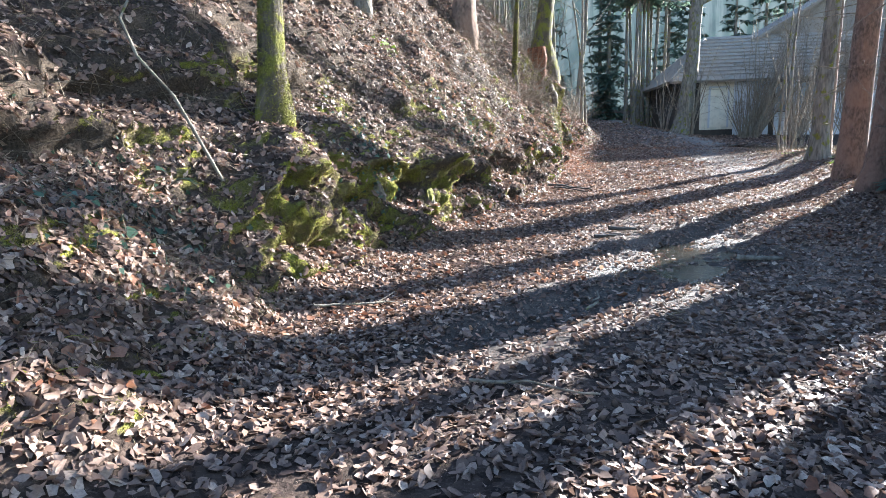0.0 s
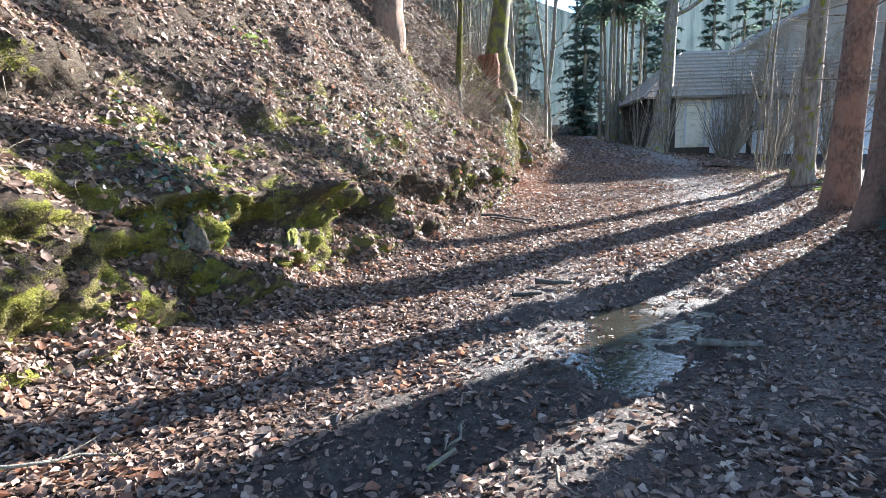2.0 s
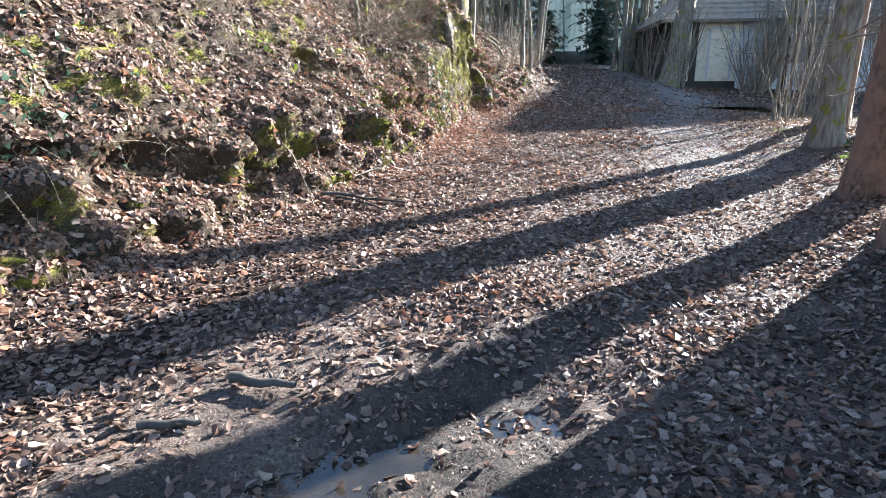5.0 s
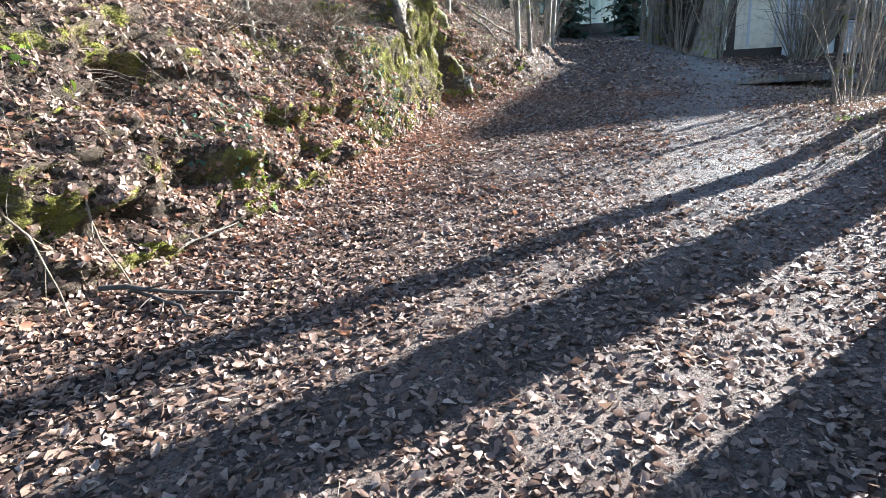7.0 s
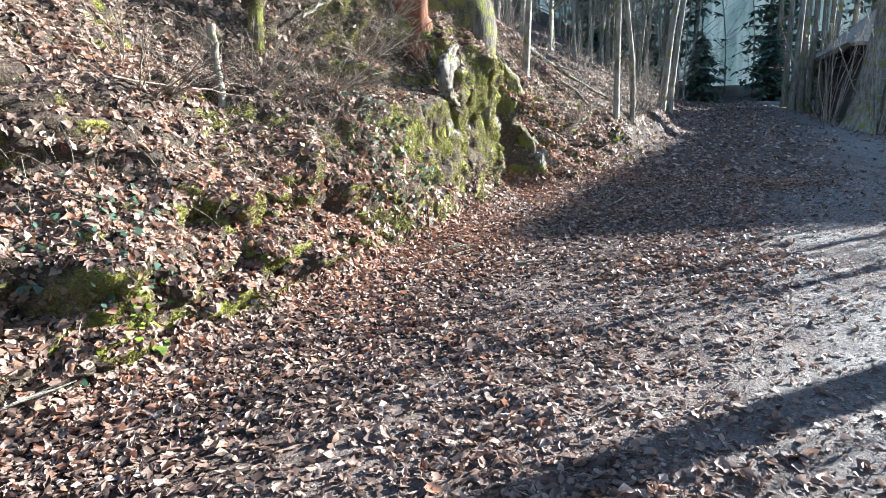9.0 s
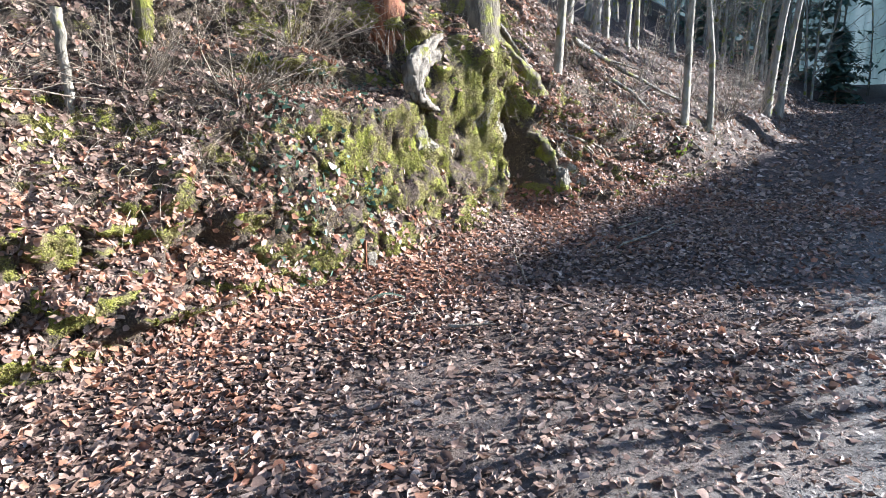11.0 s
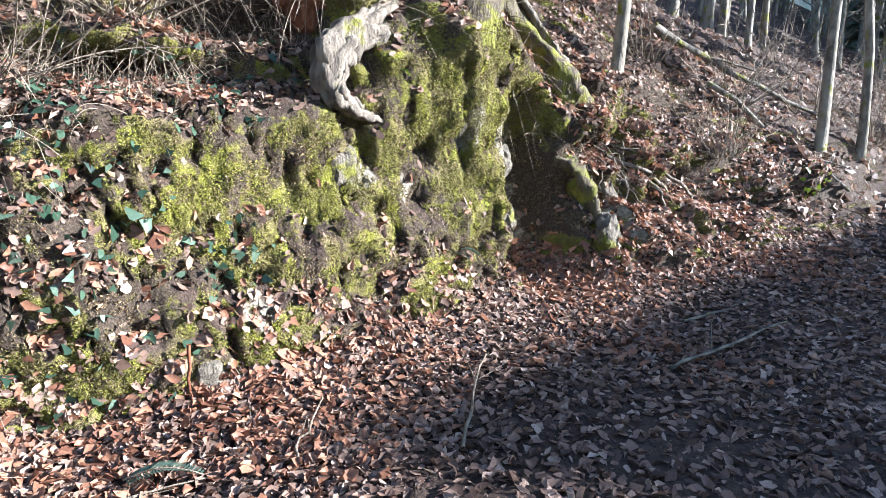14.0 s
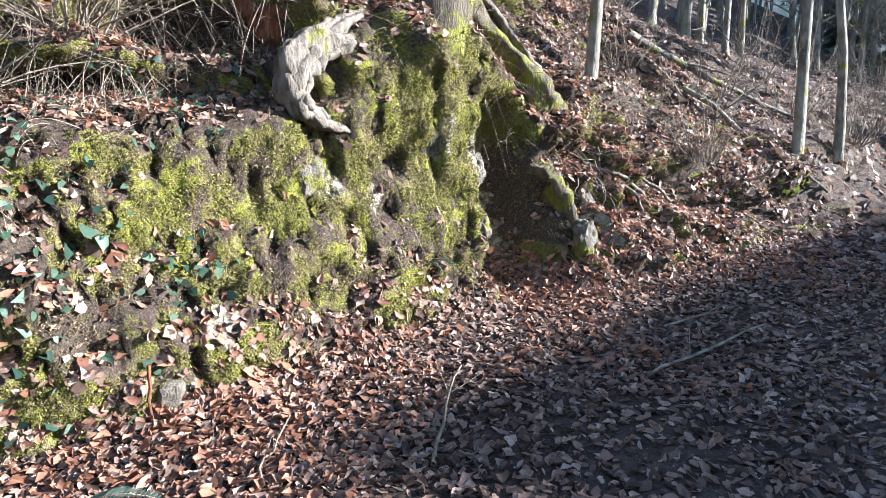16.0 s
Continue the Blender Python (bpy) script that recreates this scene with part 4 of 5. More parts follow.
# two more shrubs, out of view, added to dapple the lane with shade
coppice("hazel_bush", on_land(7.6, 8.9), 26, 2.6, 0.35, "thin bare shrub under the spruces", 72, 0.012)
coppice("hazel_bush", on_land(7.2, 7.4), 26, 2.4, 0.35, "thin bare shrub under the spruces", 73, 0.012)
coppice("bramble_bush", on_land(4.3, 23.0), 40, 0.9, 0.8, "tangled leafless brambles on the slope", 68, 0.007)
coppice("bramble_bush", on_land(5.3, 26.5), 40, 1.3, 0.7, "tangled leafless brambles on the slope", 69, 0.008)
coppice("bramble_bush", on_land(1.9, 18.2), 36, 1.0, 0.9, "tangled leafless brambles above the mossy wall", 70, 0.007)
for n_, (bx, by) in enumerate(((2.35, 17.2), (2.45, 17.9), (2.4, 18.5), (1.9, 16.5), (1.6, 15.4))):
    coppice("bramble_bush", on_land(bx, by), 30, 0.9, 1.6, "dead bramble canes arching over the mossy wall", 120 + n_, 0.006, lean=(0.6, -0.1))
for n_, (bx, by, bh) in enumerate(((4.1, 23.9, 1.3), (3.4, 23.0, 1.1), (4.7, 25.6, 1.6), (5.5, 28.2, 1.8), (5.9, 30.5, 2.2), (3.9, 27.0, 2.0), (2.6, 24.6, 1.8), (5.2, 33.5, 2.4))):
    coppice("bramble_bush", on_land(bx, by), 26, bh, 0.8, "tangled leafless shrub on the wooded slope", 100 + n_, 0.009)
coppice("bramble_bush", on_land(2.2, 21.4), 30, 1.4, 0.6, "tangled leafless brambles above the mossy wall", 71, 0.007)

# ---- the barn ----
RIDGE, FRONT = Vector((24.9, 35.1, 0)), Vector((0.997, -0.08, 0)).normalized()
BACK = Vector((-FRONT.y, FRONT.x, 0))


def slab(bm, corners, thick):
    """A plate between four corners, thickened along its normal."""
    c = [Vector(p) for p in corners]
    n = (c[1] - c[0]).cross(c[3] - c[0]).normalized() * thick
    v = [bm.verts.new(p) for p in c] + [bm.verts.new(p + n) for p in c]
    for f in ((3, 2, 1, 0), (4, 5, 6, 7), (0, 1, 5, 4), (1, 2, 6, 5), (2, 3, 7, 6), (3, 0, 4, 7)):
        bm.faces.new([v[i] for i in f])


def part(name, bm, material, parent, label=""):
    me = bpy.data.meshes.new(name)
    bm.normal_update()
    bm.to_mesh(me)
    bm.free()
    me.materials.append(material)
    ob = new(name, me)
    ob.parent = parent
    if label:
        ob["label"] = label
    return ob


barn = thing("barn", "old barn with a cream and grey boarded gable", "barn")


def bpoint(s_, back, z):
    """A point of the barn: metres along its front from the ridge, metres behind the front, height."""
    return RIDGE + FRONT * s_ + BACK * back + Vector((0, 0, z))


EAVE, TOP, HALF, DEEP, HIP = 4.75, 7.2, 12.1, 9.0, 9.6


def barn_plate(name, corners, thick, material, parent=None, label=""):
    bm = bmesh.new()
    slab(bm, corners, thick)
    return part(name, bm, material, parent or barn, label)


def upright(name, s0, s1, z0, z1, out, thick, material, parent=None, label=""):
    """A plate on the barn's front between two places along it; out: how far its back stands before the wall."""
    return barn_plate(name, [bpoint(s0, -out, z0), bpoint(s1, -out, z0), bpoint(s1, -out, z1), bpoint(s0, -out, z1)], thick, material, parent, label)


def rake(s_):
    return EAVE


for side in (-1, 1):
    barn_plate("wall", [bpoint(side * HALF, 0.1, 0.4), bpoint(side * HALF, DEEP, 0.4), bpoint(side * HALF, DEEP, EAVE - 0.2), bpoint(side * HALF, 0.1, EAVE - 0.2)], 0.14, M_DARKWOOD)
    barn_plate("roof", [bpoint(side * 12.9, -0.7, EAVE - 0.5), bpoint(side * HIP, 4.4, TOP), bpoint(side * HIP, 4.6, TOP), bpoint(side * 12.9, DEEP + 0.5, EAVE - 0.5)], 0.16 * -side, M_ROOF)
bm = bmesh.new()
slab(bm, [bpoint(-12.9, -0.75, EAVE - 0.52), bpoint(12.9, -0.75, EAVE - 0.52), bpoint(HIP, 4.4, TOP + 0.02), bpoint(-HIP, 4.4, TOP + 0.02)], 0.14)
part("roof", bm, M_ROOF, barn)
bm = bmesh.new()
slab(bm, [bpoint(12.9, DEEP + 0.5, EAVE - 0.52), bpoint(-12.9, DEEP + 0.5, EAVE - 0.52), bpoint(-HIP, 4.6, TOP + 0.02), bpoint(HIP, 4.6, TOP + 0.02)], 0.14)
part("roof", bm, M_ROOF, barn)
for course in range(1, 12):
    f = course / 12
    bm = bmesh.new()
    w0, z0, y0 = 12.85 - (12.85 - HIP) * f, EAVE - 0.42 + (TOP - EAVE + 0.5) * f, -0.75 + 5.15 * f
    slab(bm, [bpoint(-w0, y0 - 0.06, z0 + 0.05), bpoint(w0, y0 - 0.06, z0 + 0.05), bpoint(w0, y0 - 0.06, z0 + 0.11), bpoint(-w0, y0 - 0.06, z0 + 0.11)], 0.04)
    part("roof_course", bm, M_ROOF, barn)
# the tall main block behind the low front
RIDGE_S, RIDGE_Z, BLOCK_EAVE, BLOCK_S = 4.6, 13.44, 5.85, (-8.9, 18.1)
for edge in BLOCK_S:
    side = -1 if edge < RIDGE_S else 1
    barn_plate("roof", [bpoint(edge + side * 0.3, 3.4, BLOCK_EAVE - 0.17), bpoint(RIDGE_S, 5.1, RIDGE_Z), bpoint(RIDGE_S, 8.7, RIDGE_Z), bpoint(edge + side * 0.3, 9.8, BLOCK_EAVE - 0.17)], 0.16 * -side, M_ROOF)
    barn_plate("wall", [bpoint(edge, 3.9, 0.4), bpoint(edge, 9.6, 0.4), bpoint(edge, 9.6, BLOCK_EAVE), bpoint(edge, 3.9, BLOCK_EAVE)], 0.14, M_DARKWOOD)
for back in (4.4, 9.4):
    bm = bmesh.new()
    face = [bm.verts.new(bpoint(s_, back + b_, z_)) for s_, b_, z_ in ((BLOCK_S[0], 0, 0.4), (BLOCK_S[1], 0, 0.4), (BLOCK_S[1], 0, BLOCK_EAVE), (RIDGE_S, 0.85 if back < 5 else -0.8, RIDGE_Z - 0.1), (BLOCK_S[0], 0, BLOCK_EAVE))]
    bmesh.ops.solidify(bm, geom=[bm.faces.new(face)], thickness=0.12)
    part("gable_wall", bm, M_ROOF, barn)
barn_plate("wall", [bpoint(-HALF, DEEP, 0.4), bpoint(HALF, DEEP, 0.4), bpoint(HALF, DEEP, EAVE), bpoint(-HALF, DEEP, EAVE)], 0.14, M_CREAM)
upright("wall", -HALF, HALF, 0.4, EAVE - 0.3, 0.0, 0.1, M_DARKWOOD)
rb = random.Random(5)
x = -HALF + 0.02
while x < -9.55:
    if not (-11.75 < x < -11.3):
        upright("board", x, x + 0.29, 1.7, min(4.35, rake(x) - 0.1), 0.12 + rb.uniform(0, 0.02), 0.025, M_CREAM)
    x += 0.30
x = -9.3
while x < 4.0:
    if not (-7.65 < x < -6.3 or -6.2 < x < -4.9):
        upright("board", x, x + 0.285, 1.0 + rb.uniform(0, 0.12), 4.25, 0.12 + rb.uniform(0, 0.025), 0.03, M_BOARD)
    x += 0.30
barn_door = upright("door", -10.65, -9.75, 1.85, 3.95, 0.17, 0.05, M_CREAM, None, "cream painted plank door")
for d0, d1, e0, e1 in ((-10.75, -10.66, 1.8, 4.06), (-9.74, -9.65, 1.8, 4.06), (-10.66, -9.74, 3.97, 4.06)):
    upright("door_frame", d0, d1, e0, e1, 0.16, 0.07, M_BOARD, barn_door)
upright("cross_rail", -10.6, -9.8, 2.3, 2.42, 0.225, 0.03, M_CREAM, barn_door)
upright("cross_rail", -10.6, -9.8, 3.4, 3.52, 0.225, 0.03, M_CREAM, barn_door)
# no leaf here: a dark plate painted as the shade inside the gap
upright("door", -7.62, -7.2, 1.1, 4.2, 0.05, 0.04, M_DARKWOOD, None, "dark plate standing in for the shade in a half-open door's gap")
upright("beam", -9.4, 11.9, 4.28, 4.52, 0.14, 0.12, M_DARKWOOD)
for px in (-9.4, -6.3, -4.8, -1.0, 3.4):
    upright("post", px, px + 0.2, 0.9, 4.28, 0.16, 0.08, M_BOARD)


def pane_material():
    k = Mat("dusty_pane", 0.12, 0.5)
    return k.done(k.mix(k.noise(4, 3), (0.10, 0.12, 0.15), (0.22, 0.26, 0.30)))


M_PANE = pane_material()
for s0, s1 in ((-7.15, -6.5), (-6.0, -5.0)):
    w = upright("window", s0, s1, 2.6, 4.1, 0.15, 0.02, M_PANE, None, "dusty blue-grey window pane")
    upright("window_frame", s0 - 0.07, s0, 2.53, 4.17, 0.16, 0.04, M_BOARD, w)
    upright("window_frame", s1, s1 + 0.07, 2.53, 4.17, 0.16, 0.04, M_BOARD, w)
    upright("panel", s0 - 0.07, s1 + 0.07, 1.1, 2.44, 0.15, 0.03, M_BOARD, w)
    upright("sill", s0 - 0.1, s1 + 0.1, 2.45, 2.53, 0.16, 0.09, M_BOARD, w)

# ---- old roots, stumps, sticks and stones on and below the bank ----


def gnarled(name, line, radii, material, label, category, seed, sides=12, knob=0.16):
    """One thick wandering piece of wood, lumpy in section."""
    rnd = random.Random(seed)
    pts_ = []
    for a, b in zip(line, line[1:]):
        for j in range(5):
            pts_.append(Vector(a).lerp(Vector(b), j / 5) + Vector((rnd.gauss(0, 0.008), rnd.gauss(0, 0.008), rnd.gauss(0, 0.008))))
    pts_.append(Vector(line[-1]))
    rr = np.interp(np.linspace(0, len(radii) - 1, len(pts_)), range(len(radii)), radii)
    ph = rnd.random() * 6
    verts, faces = [], []
    tube(verts, faces, pts_, [(lambda r, k: lambda ang: r * (1 + knob * math.sin(3 * ang + ph + k * 0.35) + 0.5 * knob * math.sin(5 * ang - k * 0.6) + rnd.gauss(0, 0.03)))(r, k) for k, r in enumerate(rr)], sides)
    ob = mesh_object(name, [tuple(v) for v in verts], faces, material)
    return tagged(ob, label, category)


M_ROOT = bark_material("bared_root", (0.06, 0.048, 0.037), (0.27, 0.225, 0.17), 0.08, 0.3, 18)
gnarled("mossy_root", [(2.8, 20.55, 3.6), (3.05, 20.85, 3.2), (3.25, 21.05, 2.9), (3.42, 21.15, 2.62), (3.52, 21.3, 2.4), (3.55, 21.6, 2.2)], [0.15, 0.1, 0.1, 0.14, 0.13, 0.05], M_MOSSBARK, "thick mossy root arching over a dark hollow", "root", 3, 16, 0.22)
gnarled("bared_root", [(2.95, 20.75, 3.6), (3.18, 20.98, 3.2), (3.36, 21.12, 2.9), (3.5, 21.32, 2.65)], [0.04, 0.038, 0.035, 0.02], M_ROOT, "slender pale root running down beside the hollow", "root", 4, 8)
gnarled("mossy_root", [(3.45, 21.0, 2.0), (3.66, 21.08, 1.85), (3.76, 21.12, 1.6), (3.78, 21.15, 1.25), (3.74, 21.18, 0.95)], [0.07, 0.1, 0.1, 0.085, 0.07], M_MOSSBARK, "stubby mossy root standing before the hollow", "root", 6, 16, 0.3)
gnarled("bared_root", [(3.6, 21.4, 1.95), (3.82, 21.42, 1.62), (3.86, 21.45, 1.15)], [0.05, 0.08, 0.07], M_ROOT, "pale root end below the hollow", "root", 7, 12, 0.25)
for i, (a, b) in enumerate((((3.7, 21.5, 2.0), (4.05, 22.2, 1.65)), ((3.75, 21.7, 1.95), (4.15, 22.0, 1.45)), ((3.85, 22.0, 1.95), (4.2, 22.6, 1.5)), ((3.65, 21.5, 1.85), (4.0, 21.9, 1.5)))):
    m = Vector(a).lerp(Vector(b), 0.5) + Vector((0.12, 0.0, 0.02))
    gnarled("thin_root", [a, m, b], [0.02, 0.018, 0.01], M_ROOT, "thin bared root across the dark undercut", "root", 20 + i, 6)
rt = random.Random(44)
verts, faces = [], []
for _ in range(46):
    p0 = Vector((3.62 + rt.uniform(-0.1, 0.25), 21.3 + rt.random() * 1.1, 2.0 + rt.uniform(-0.15, 0.15)))
    cord = wander(p0, Vector((0.6, rt.uniform(-0.5, 0.7), rt.uniform(-1.2, -0.2))), rt.uniform(0.25, 0.7), 7, 0.3, rt, -0.08)
    r0 = rt.uniform(0.003, 0.011)
    tube(verts, faces, cord, [r0 * (1 - 0.75 * i / 7) for i in range(8)], 5)
tagged(mesh_object("root_tangle", [tuple(v) for v in verts], faces, M_ROOT), "tangle of thin bared roots over the dark undercut", "roots", kind="stuff")


def moss_on(ob, count, size, label, above=-10.0):
    """Moss flecks growing on a thing's mesh."""
    me = ob.data
    n = len(me.vertices)
    co, no = np.empty(n * 3, np.float32), np.empty(n * 3, np.float32)
    me.vertices.foreach_get("co", co)
    me.vertices.foreach_get("normal", no)
    mw = np.array(ob.matrix_world if ob.parent is None else Matrix.Translation(ob.parent.location))
    co = co.reshape(-1, 3) @ mw[:3, :3].T + mw[:3, 3]
    no = no.reshape(-1, 3)
    quad = np.empty(len(me.polygons) * 4, np.int32)
    me.loops.foreach_get("vertex_index", quad)
    quad = quad.reshape(-1, 4)
    c4 = co[quad]
    area = np.linalg.norm(np.cross(c4[:, 2] - c4[:, 0], c4[:, 3] - c4[:, 1]), axis=1)
    w_ = area * soft(-0.6, 0.2, fbm(c4.mean(1) * 3.0, 3, 5)) * ((c4.mean(1)[:, 2] < above) if above > 0 else 1)
    pick = rng.choice(len(quad), count, p=w_ / w_.sum())
    a_, b_ = rng.random(count)[:, None], rng.random(count)[:, None]
    c4 = c4[pick]
    p_ = (c4[:, 0] * (1 - a_) + c4[:, 1] * a_) * (1 - b_) + (c4[:, 3] * (1 - a_) + c4[:, 2] * a_) * b_
    q_ = no[quad[pick, 0]]
    strew("moss", p_, q_, size, M_MOSS, tilt=0.9, lift=0.004, shape=FLECK, tris=FLECK_FACES, label=label, category="moss")


for ob in [o for o in scene.objects if o.name.startswith("mossy_root")]:
    moss_on(ob, 3000, 0.008, "yellow-green moss on a bared root")
for ob in [o for o in scene.objects if o.name.startswith("trunk") and o.parent and o.parent.name.split(".")[0] in ("mossy_tree", "beech_tree", "mossy_sapling")]:
    moss_on(ob, 22000, 0.010, "yellow-green moss on a tree trunk", 7.0)
M_STONE = bark_material("pale_stone", (0.06, 0.05, 0.038), (0.21, 0.18, 0.135), 0.3, 1.0, 20)


def stone(at, size, label, seed):
    """A rough stone set into the bank."""
    bm = bmesh.new()
    bmesh.ops.create_icosphere(bm, subdivisions=3, radius=1.0)
    for v in bm.verts:
        d = noise.fractal(v.co * 1.6 + Vector((seed * 7.1, 0, 0)), 0.8, 2.0, 4)
        v.co = v.co * (1 + 0.35 * d)
        v.co = Vector((v.co.x * size[0], v.co.y * size[1], v.co.z * size[2]))
    me = bpy.data.meshes.new("stone")
    bm.to_mesh(me)
    bm.free()
    me.materials.append(M_STONE)
    ob = new("stone", me)
    ob.location = at
    return tagged(ob, label, "stone")


def face_x(y, z):
    """Where the bank's face stands at that place along it and height."""
    d2 = (flat[:, 1] - y) ** 2 + (flat[:, 2] - z) ** 2 + 100.0 * (np.abs(uu.ravel()) > 1.5)
    return float(flat[int(np.argmin(d2)), 0])


for sy, sz, sw, words in ((18.95, 1.95, 0.11, "pale crumbling stone bared in the mossy wall"), (19.35, 1.85, 0.07, "small pale stone in the mossy wall"), (20.3, 1.5, 0.09, "tall pale stone at the edge of the dark hollow"),
                          (20.28, 1.95, 0.1, "pale stone at the edge of the dark hollow"), (21.15, 1.35, 0.14, "rough stone beside the dark hollow"), (7.6, 0.75, 0.16, "mossy stone jutting from the bank's foot"),
                          (8.6, 0.6, 0.13, "mossy stone jutting from the bank's foot"), (17.9, 0.85, 0.1, "pale stone low in the mossy wall")):
    stone((face_x(sy, sz) - 0.02, sy, sz), (sw * 0.7, sw, sw * 1.3), words, sy)
KNUCKLE = ((19.55, 3.05), (19.25, 2.9), (19.0, 2.8), (18.83, 2.67), (18.78, 2.51), (18.85, 2.39), (19.0, 2.32), (19.17, 2.28))
for n_, (dy_, dz_, out_, r_) in enumerate(((0.0, 0.0, 0.03, 0.062), (0.06, -0.05, 0.07, 0.05), (0.1, -0.02, 0.04, 0.055), (0.03, 0.06, 0.02, 0.045), (0.12, -0.09, 0.09, 0.034))):
    line = []
    for m_, (ky, kz) in enumerate(KNUCKLE):
        pinch = 1 - 0.09 * m_
        line.append((2.98 + out_ + 0.012 * m_, ky + dy_ * pinch, kz + dz_ * pinch))
    gnarled("bared_root", line, [r_ * 1.1, r_, r_ * 1.15, r_ * 1.3, r_ * 1.15, r_, r_ * 0.8, r_ * 0.35], M_ROOT, "pale gnarled root folded into a knuckle on the mossy wall", "root", 50 + n_, 14, 0.2)
gnarled("rotten_stump", [(2.66, 19.02, 2.86), (2.64, 19.0, 3.0), (2.6, 18.95, 3.3), (2.55, 18.9, 4.0)], [0.08, 0.2, 0.23, 0.25], M_REDWOOD, "rotten stump of reddish crumbling wood on the bank", "stump", 8, 18, 0.12)
gnarled("cut_stake", [(1.78, 16.08, 2.15), (1.76, 16.1, 2.5), (1.72, 16.1, 2.95)], [0.035, 0.035, 0.04], M_PALEBARK, "pale cut stub of a sapling on the slope", "stump", 9, 8)


def stick(a, b, r, label, material=None, name="stick", bend=0.03, seed=0):
    """A stick between two places on the ground (x, y and the height of its ends above it)."""
    rnd = random.Random(seed + int(a[0] * 100))
    p, q = Vector((a[0], a[1], land_at(a[0], a[1]) + a[2])), Vector((b[0], b[1], land_at(b[0], b[1]) + b[2]))
    pts_ = [p.lerp(q, i / 6) + Vector((rnd.gauss(0, bend), rnd.gauss(0, bend), abs(rnd.gauss(0, bend * 0.4)))) for i in range(7)]
    verts, faces = [], []
    tube(verts, faces, pts_, [r * (1 - 0.5 * i / 6) for i in range(7)], 6)
    for _ in range(2):
        i = rnd.randint(2, 4)
        tw = wander(pts_[i], (q - p).normalized() + Vector((rnd.gauss(0, 0.5), rnd.gauss(0, 0.5), 0.2)), (q - p).length * 0.25, 3, 0.1, rnd)
        tube(verts, faces, tw, [r * 0.4, r * 0.35, r * 0.25, r * 0.12], 4)
    return tagged(mesh_object(name, [tuple(v) for v in verts], faces, material or M_TWIG), label, "stick")


GREY = "grey dead stick lying on the fallen leaves"
stick((4.97, 19.74, 0.03), (5.35, 20.95, 0.06), 0.014, "long pale grey stick lying on the shaded leaves", M_PALEBARK)
stick((4.48, 18.39, 0.03), (3.99, 19.26, 0.04), 0.011, GREY, bend=0.02)
stick((4.83, 20.65, 0.03), (5.03, 21.32, 0.05), 0.011, GREY, M_PALEBARK)
stick((3.94, 17.84, 0.02), (3.62, 18.25, 0.05), 0.008, GREY)
stick((3.34, 16.72, 0.02), (3.75, 17.45, 0.03), 0.008, "long thin twig lying in the leaf drift")
stick((4.29, 17.25, 0.02), (4.63, 17.36, 0.03), 0.016, "short thick broken stick among the leaves")
stick((3.9, 17.4, 0.02), (4.1, 17.0, 0.12), 0.009, GREY)
stick((2.3, 8.85, 0.05), (2.66, 8.8, 0.05), 0.035, "dark wet piece of branch on the mud", M_DARKWOOD, bend=0.012)
stick((2.0, 8.42, 0.03), (2.31, 8.46, 0.03), 0.028, "dark wet piece of branch on the mud", M_DARKWOOD, bend=0.012)
stick((3.2, 6.9, 0.09), (3.62, 6.78, 0.03), 0.035, "short thick log at the puddle's edge", M_GREYBARK, "log", 0.008)
stick((2.07, 12.46, 0.03), (2.78, 12.2, 0.04), 0.018, "dark branch lying across the leaves", M_DARKWOOD)
stick((1.94, 12.4, 0.05), (2.89, 12.58, 0.04), 0.022, "dark branch lying at the bank's foot", M_DARKWOOD)
stick((2.09, 12.98, 0.04), (2.4, 13.75, 0.1), 0.014, "pale bent stick leaning on the bank", M_PALEBARK)
stick((1.55, 12.15, 0.35), (1.95, 12.1, 0.02), 0.011, "thin stem leaning on the mossy bank")
stick((1.7, 12.5, 0.4), (2.1, 12.55, 0.02), 0.011, "thin stem leaning on the mossy bank")
stick((1.29, 5.26, 0.03), (1.46, 5.66, 0.06), 0.012, "pale forked stick beside the muddy track", M_PALEBARK)
stick((1.84, 5.1, 0.02), (1.79, 4.5, 0.03), 0.009, GREY)
stick((0.3, 3.6, 0.02), (0.9, 3.4, 0.03), 0.012, GREY)
stick((-0.9, 4.9, 0.05), (-0.2, 5.3, 0.03), 0.012, "pale thin branch lying on leaves", M_PALEBARK)
stick((1.64, 14.95, 0.12), (1.95, 16.2, 0.1), 0.009, "long dead branch across the slope")
stick((2.0, 17.2, 0.2), (2.1, 17.8, 0.2), 0.02, "pale broken branch jutting from the bank", M_PALEBARK)
stick((3.95, 23.5, 0.1), (5.3, 24.5, 0.08), 0.035, "mossy fallen branch lying down the slope", M_GREYBARK, "fallen_branch")
stick((3.3, 23.4, 0.1), (4.7, 25.3, 0.1), 0.05, "dark fallen log across the upper slope", M_GREYBARK, "fallen_log")
stick((3.16, 17.76, 0.32), (3.2, 17.74, -0.02), 0.012, "small brown stake standing at the wall's foot", M_REDWOOD, "stake", 0.004)

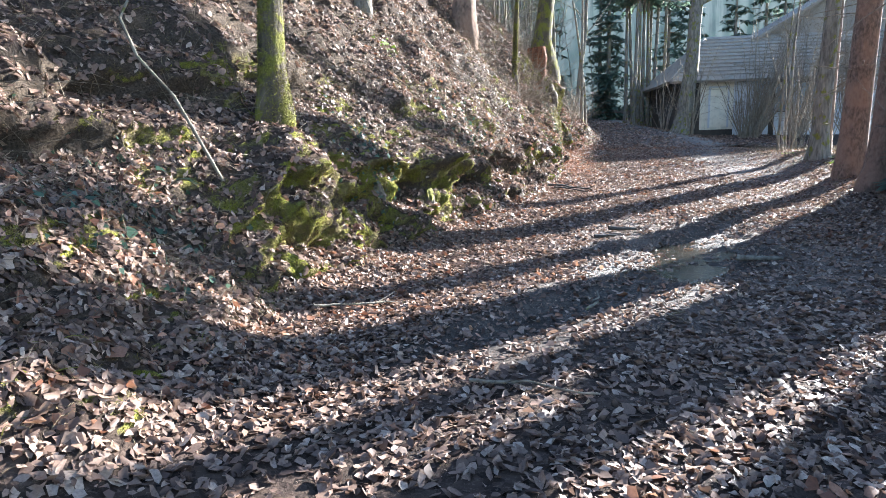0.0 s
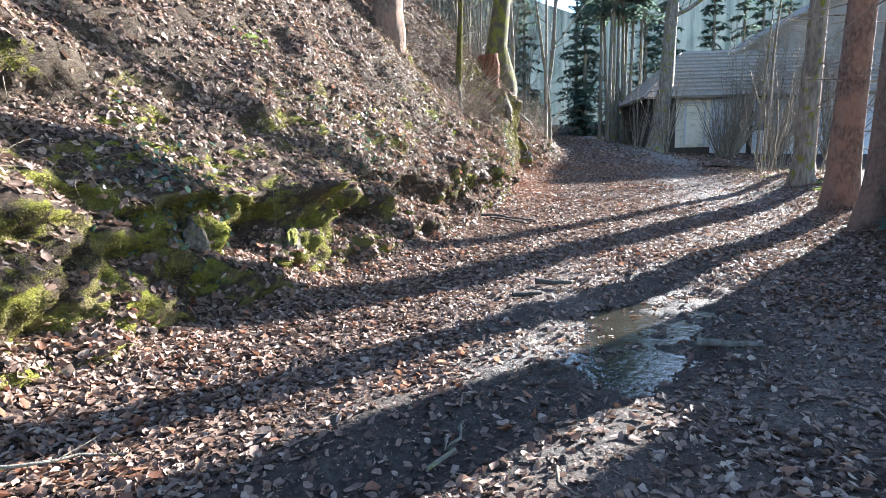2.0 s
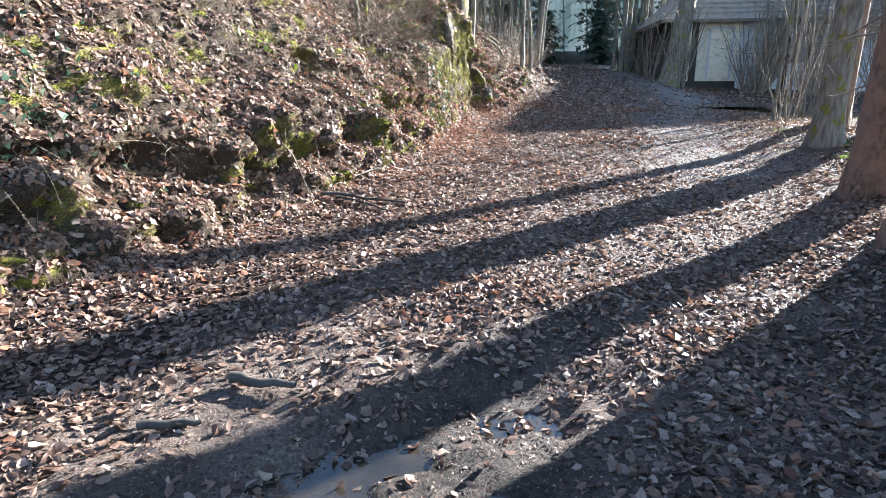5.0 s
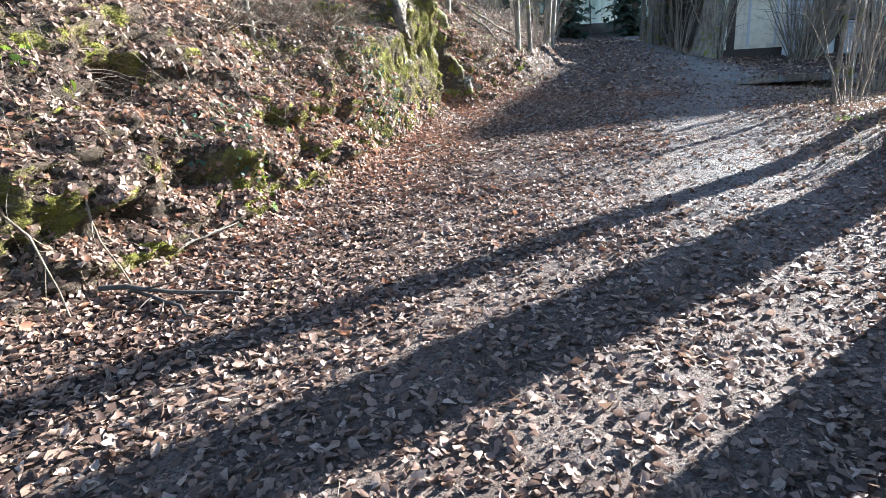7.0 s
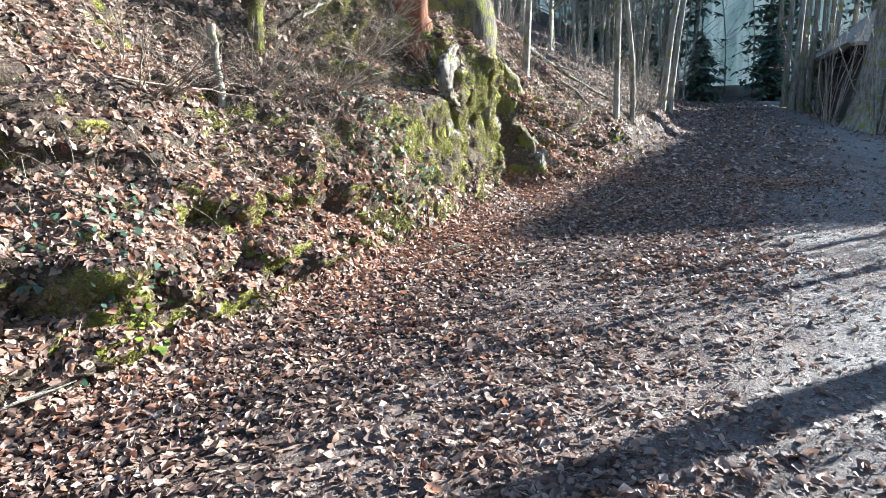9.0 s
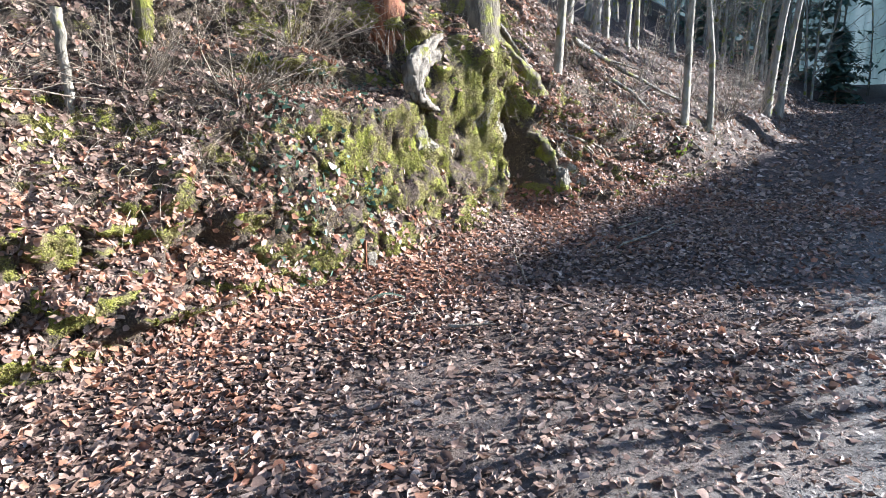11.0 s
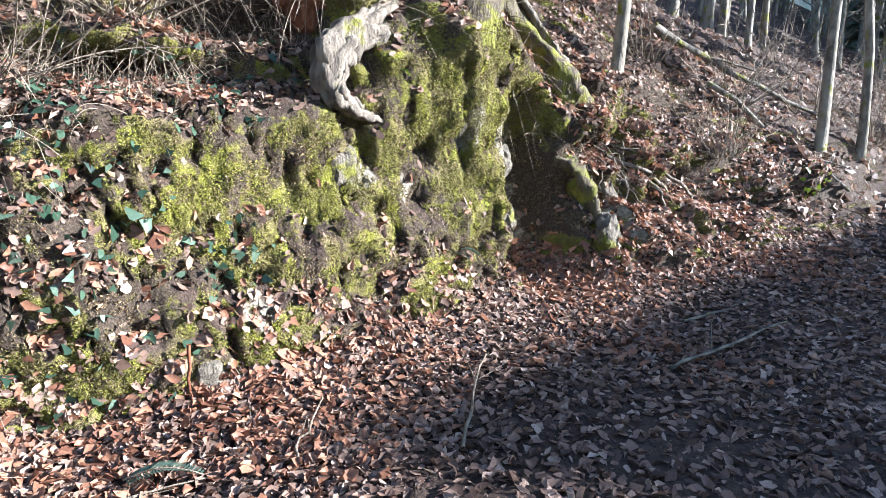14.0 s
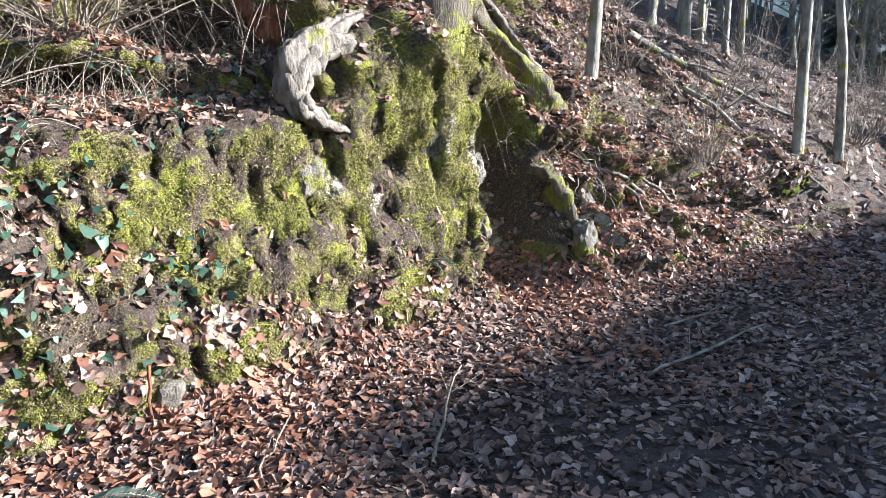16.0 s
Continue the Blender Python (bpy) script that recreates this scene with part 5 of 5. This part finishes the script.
# a bent sapling on the near slope
verts, faces = [], []
bent = [Vector((-1.62, 5.2, land_at(-1.62, 5.2) + 0.05)), Vector((-1.9, 5.1, 1.75)), Vector((-2.15, 5.1, 2.05)), Vector((-2.3, 5.2, 2.35)), Vector((-2.25, 5.35, 2.6)), Vector((-2.1, 5.5, 2.75))]
tube(verts, faces, bent, [0.014, 0.013, 0.012, 0.011, 0.009, 0.006], 6)
tagged(mesh_object("bent_sapling", [tuple(v) for v in verts], faces, M_PALEBARK), "thin pale sapling bent over the leafy slope", "sapling")


def sprig(name, at, turn, length, label, material):
    """A small flat evergreen sprig: a stem with two rows of short leaflets."""
    root = thing(name, label, "fern", "", at)
    verts, faces, lv, lf = [], [], [], []
    line = [Vector((math.cos(turn) * length * k / 6, math.sin(turn) * length * k / 6, 0.03 + 0.05 * math.sin(k / 6 * 3))) for k in range(7)]
    tube(verts, faces, line, [0.004] * 7, 4)
    for k in range(1, 25):
        p = line[min(int(k / 4), 5)].lerp(line[min(int(k / 4) + 1, 6)], (k % 4) / 4)
        for sd in (-1, 1):
            a = turn + sd * 1.05
            ln = length * 0.28 * (1 - k / 30)
            e = p + Vector((math.cos(a) * ln, math.sin(a) * ln, 0.01))
            w = Vector((math.cos(turn), math.sin(turn), 0)) * 0.008
            b0 = len(lv)
            lv.extend([p, p.lerp(e, 0.5) + w, e, p.lerp(e, 0.5) - w])
            lf.append((b0, b0 + 1, b0 + 2, b0 + 3))
    as_part("stem", verts, faces, M_TWIG, root)
    as_part("leaflets", lv, lf, material, root)
    return root


sprig("conifer_sprig", on_land(3.5, 17.25, 0.02), 0.8, 0.34, "green conifer sprig lying on brown leaves", M_NEEDLE)
sprig("fern", (3.55, 19.5, 1.32), -0.4, 0.2, "small green fern growing from the mossy wall", M_IVY)
sprig("fern", (3.52, 19.5, 1.32), 0.5, 0.2, "small green fern growing from the mossy wall", M_IVY)
sprig("fern", (3.2, 19.3, 2.5), -0.2, 0.14, "small pale fern below the bared root", M_GREEN)
sprig("fern", (-1.7, 4.75, 1.3), -0.9, 0.22, "glossy green sprig on the shaded slope", M_IVY)
sprig("fern", (-1.65, 4.35, 1.08), -0.3, 0.22, "glossy green sprig on the shaded slope", M_IVY)
sprig("fern", (-1.85, 3.5, 1.05), -0.6, 0.22, "glossy green sprig on the shaded slope", M_IVY)
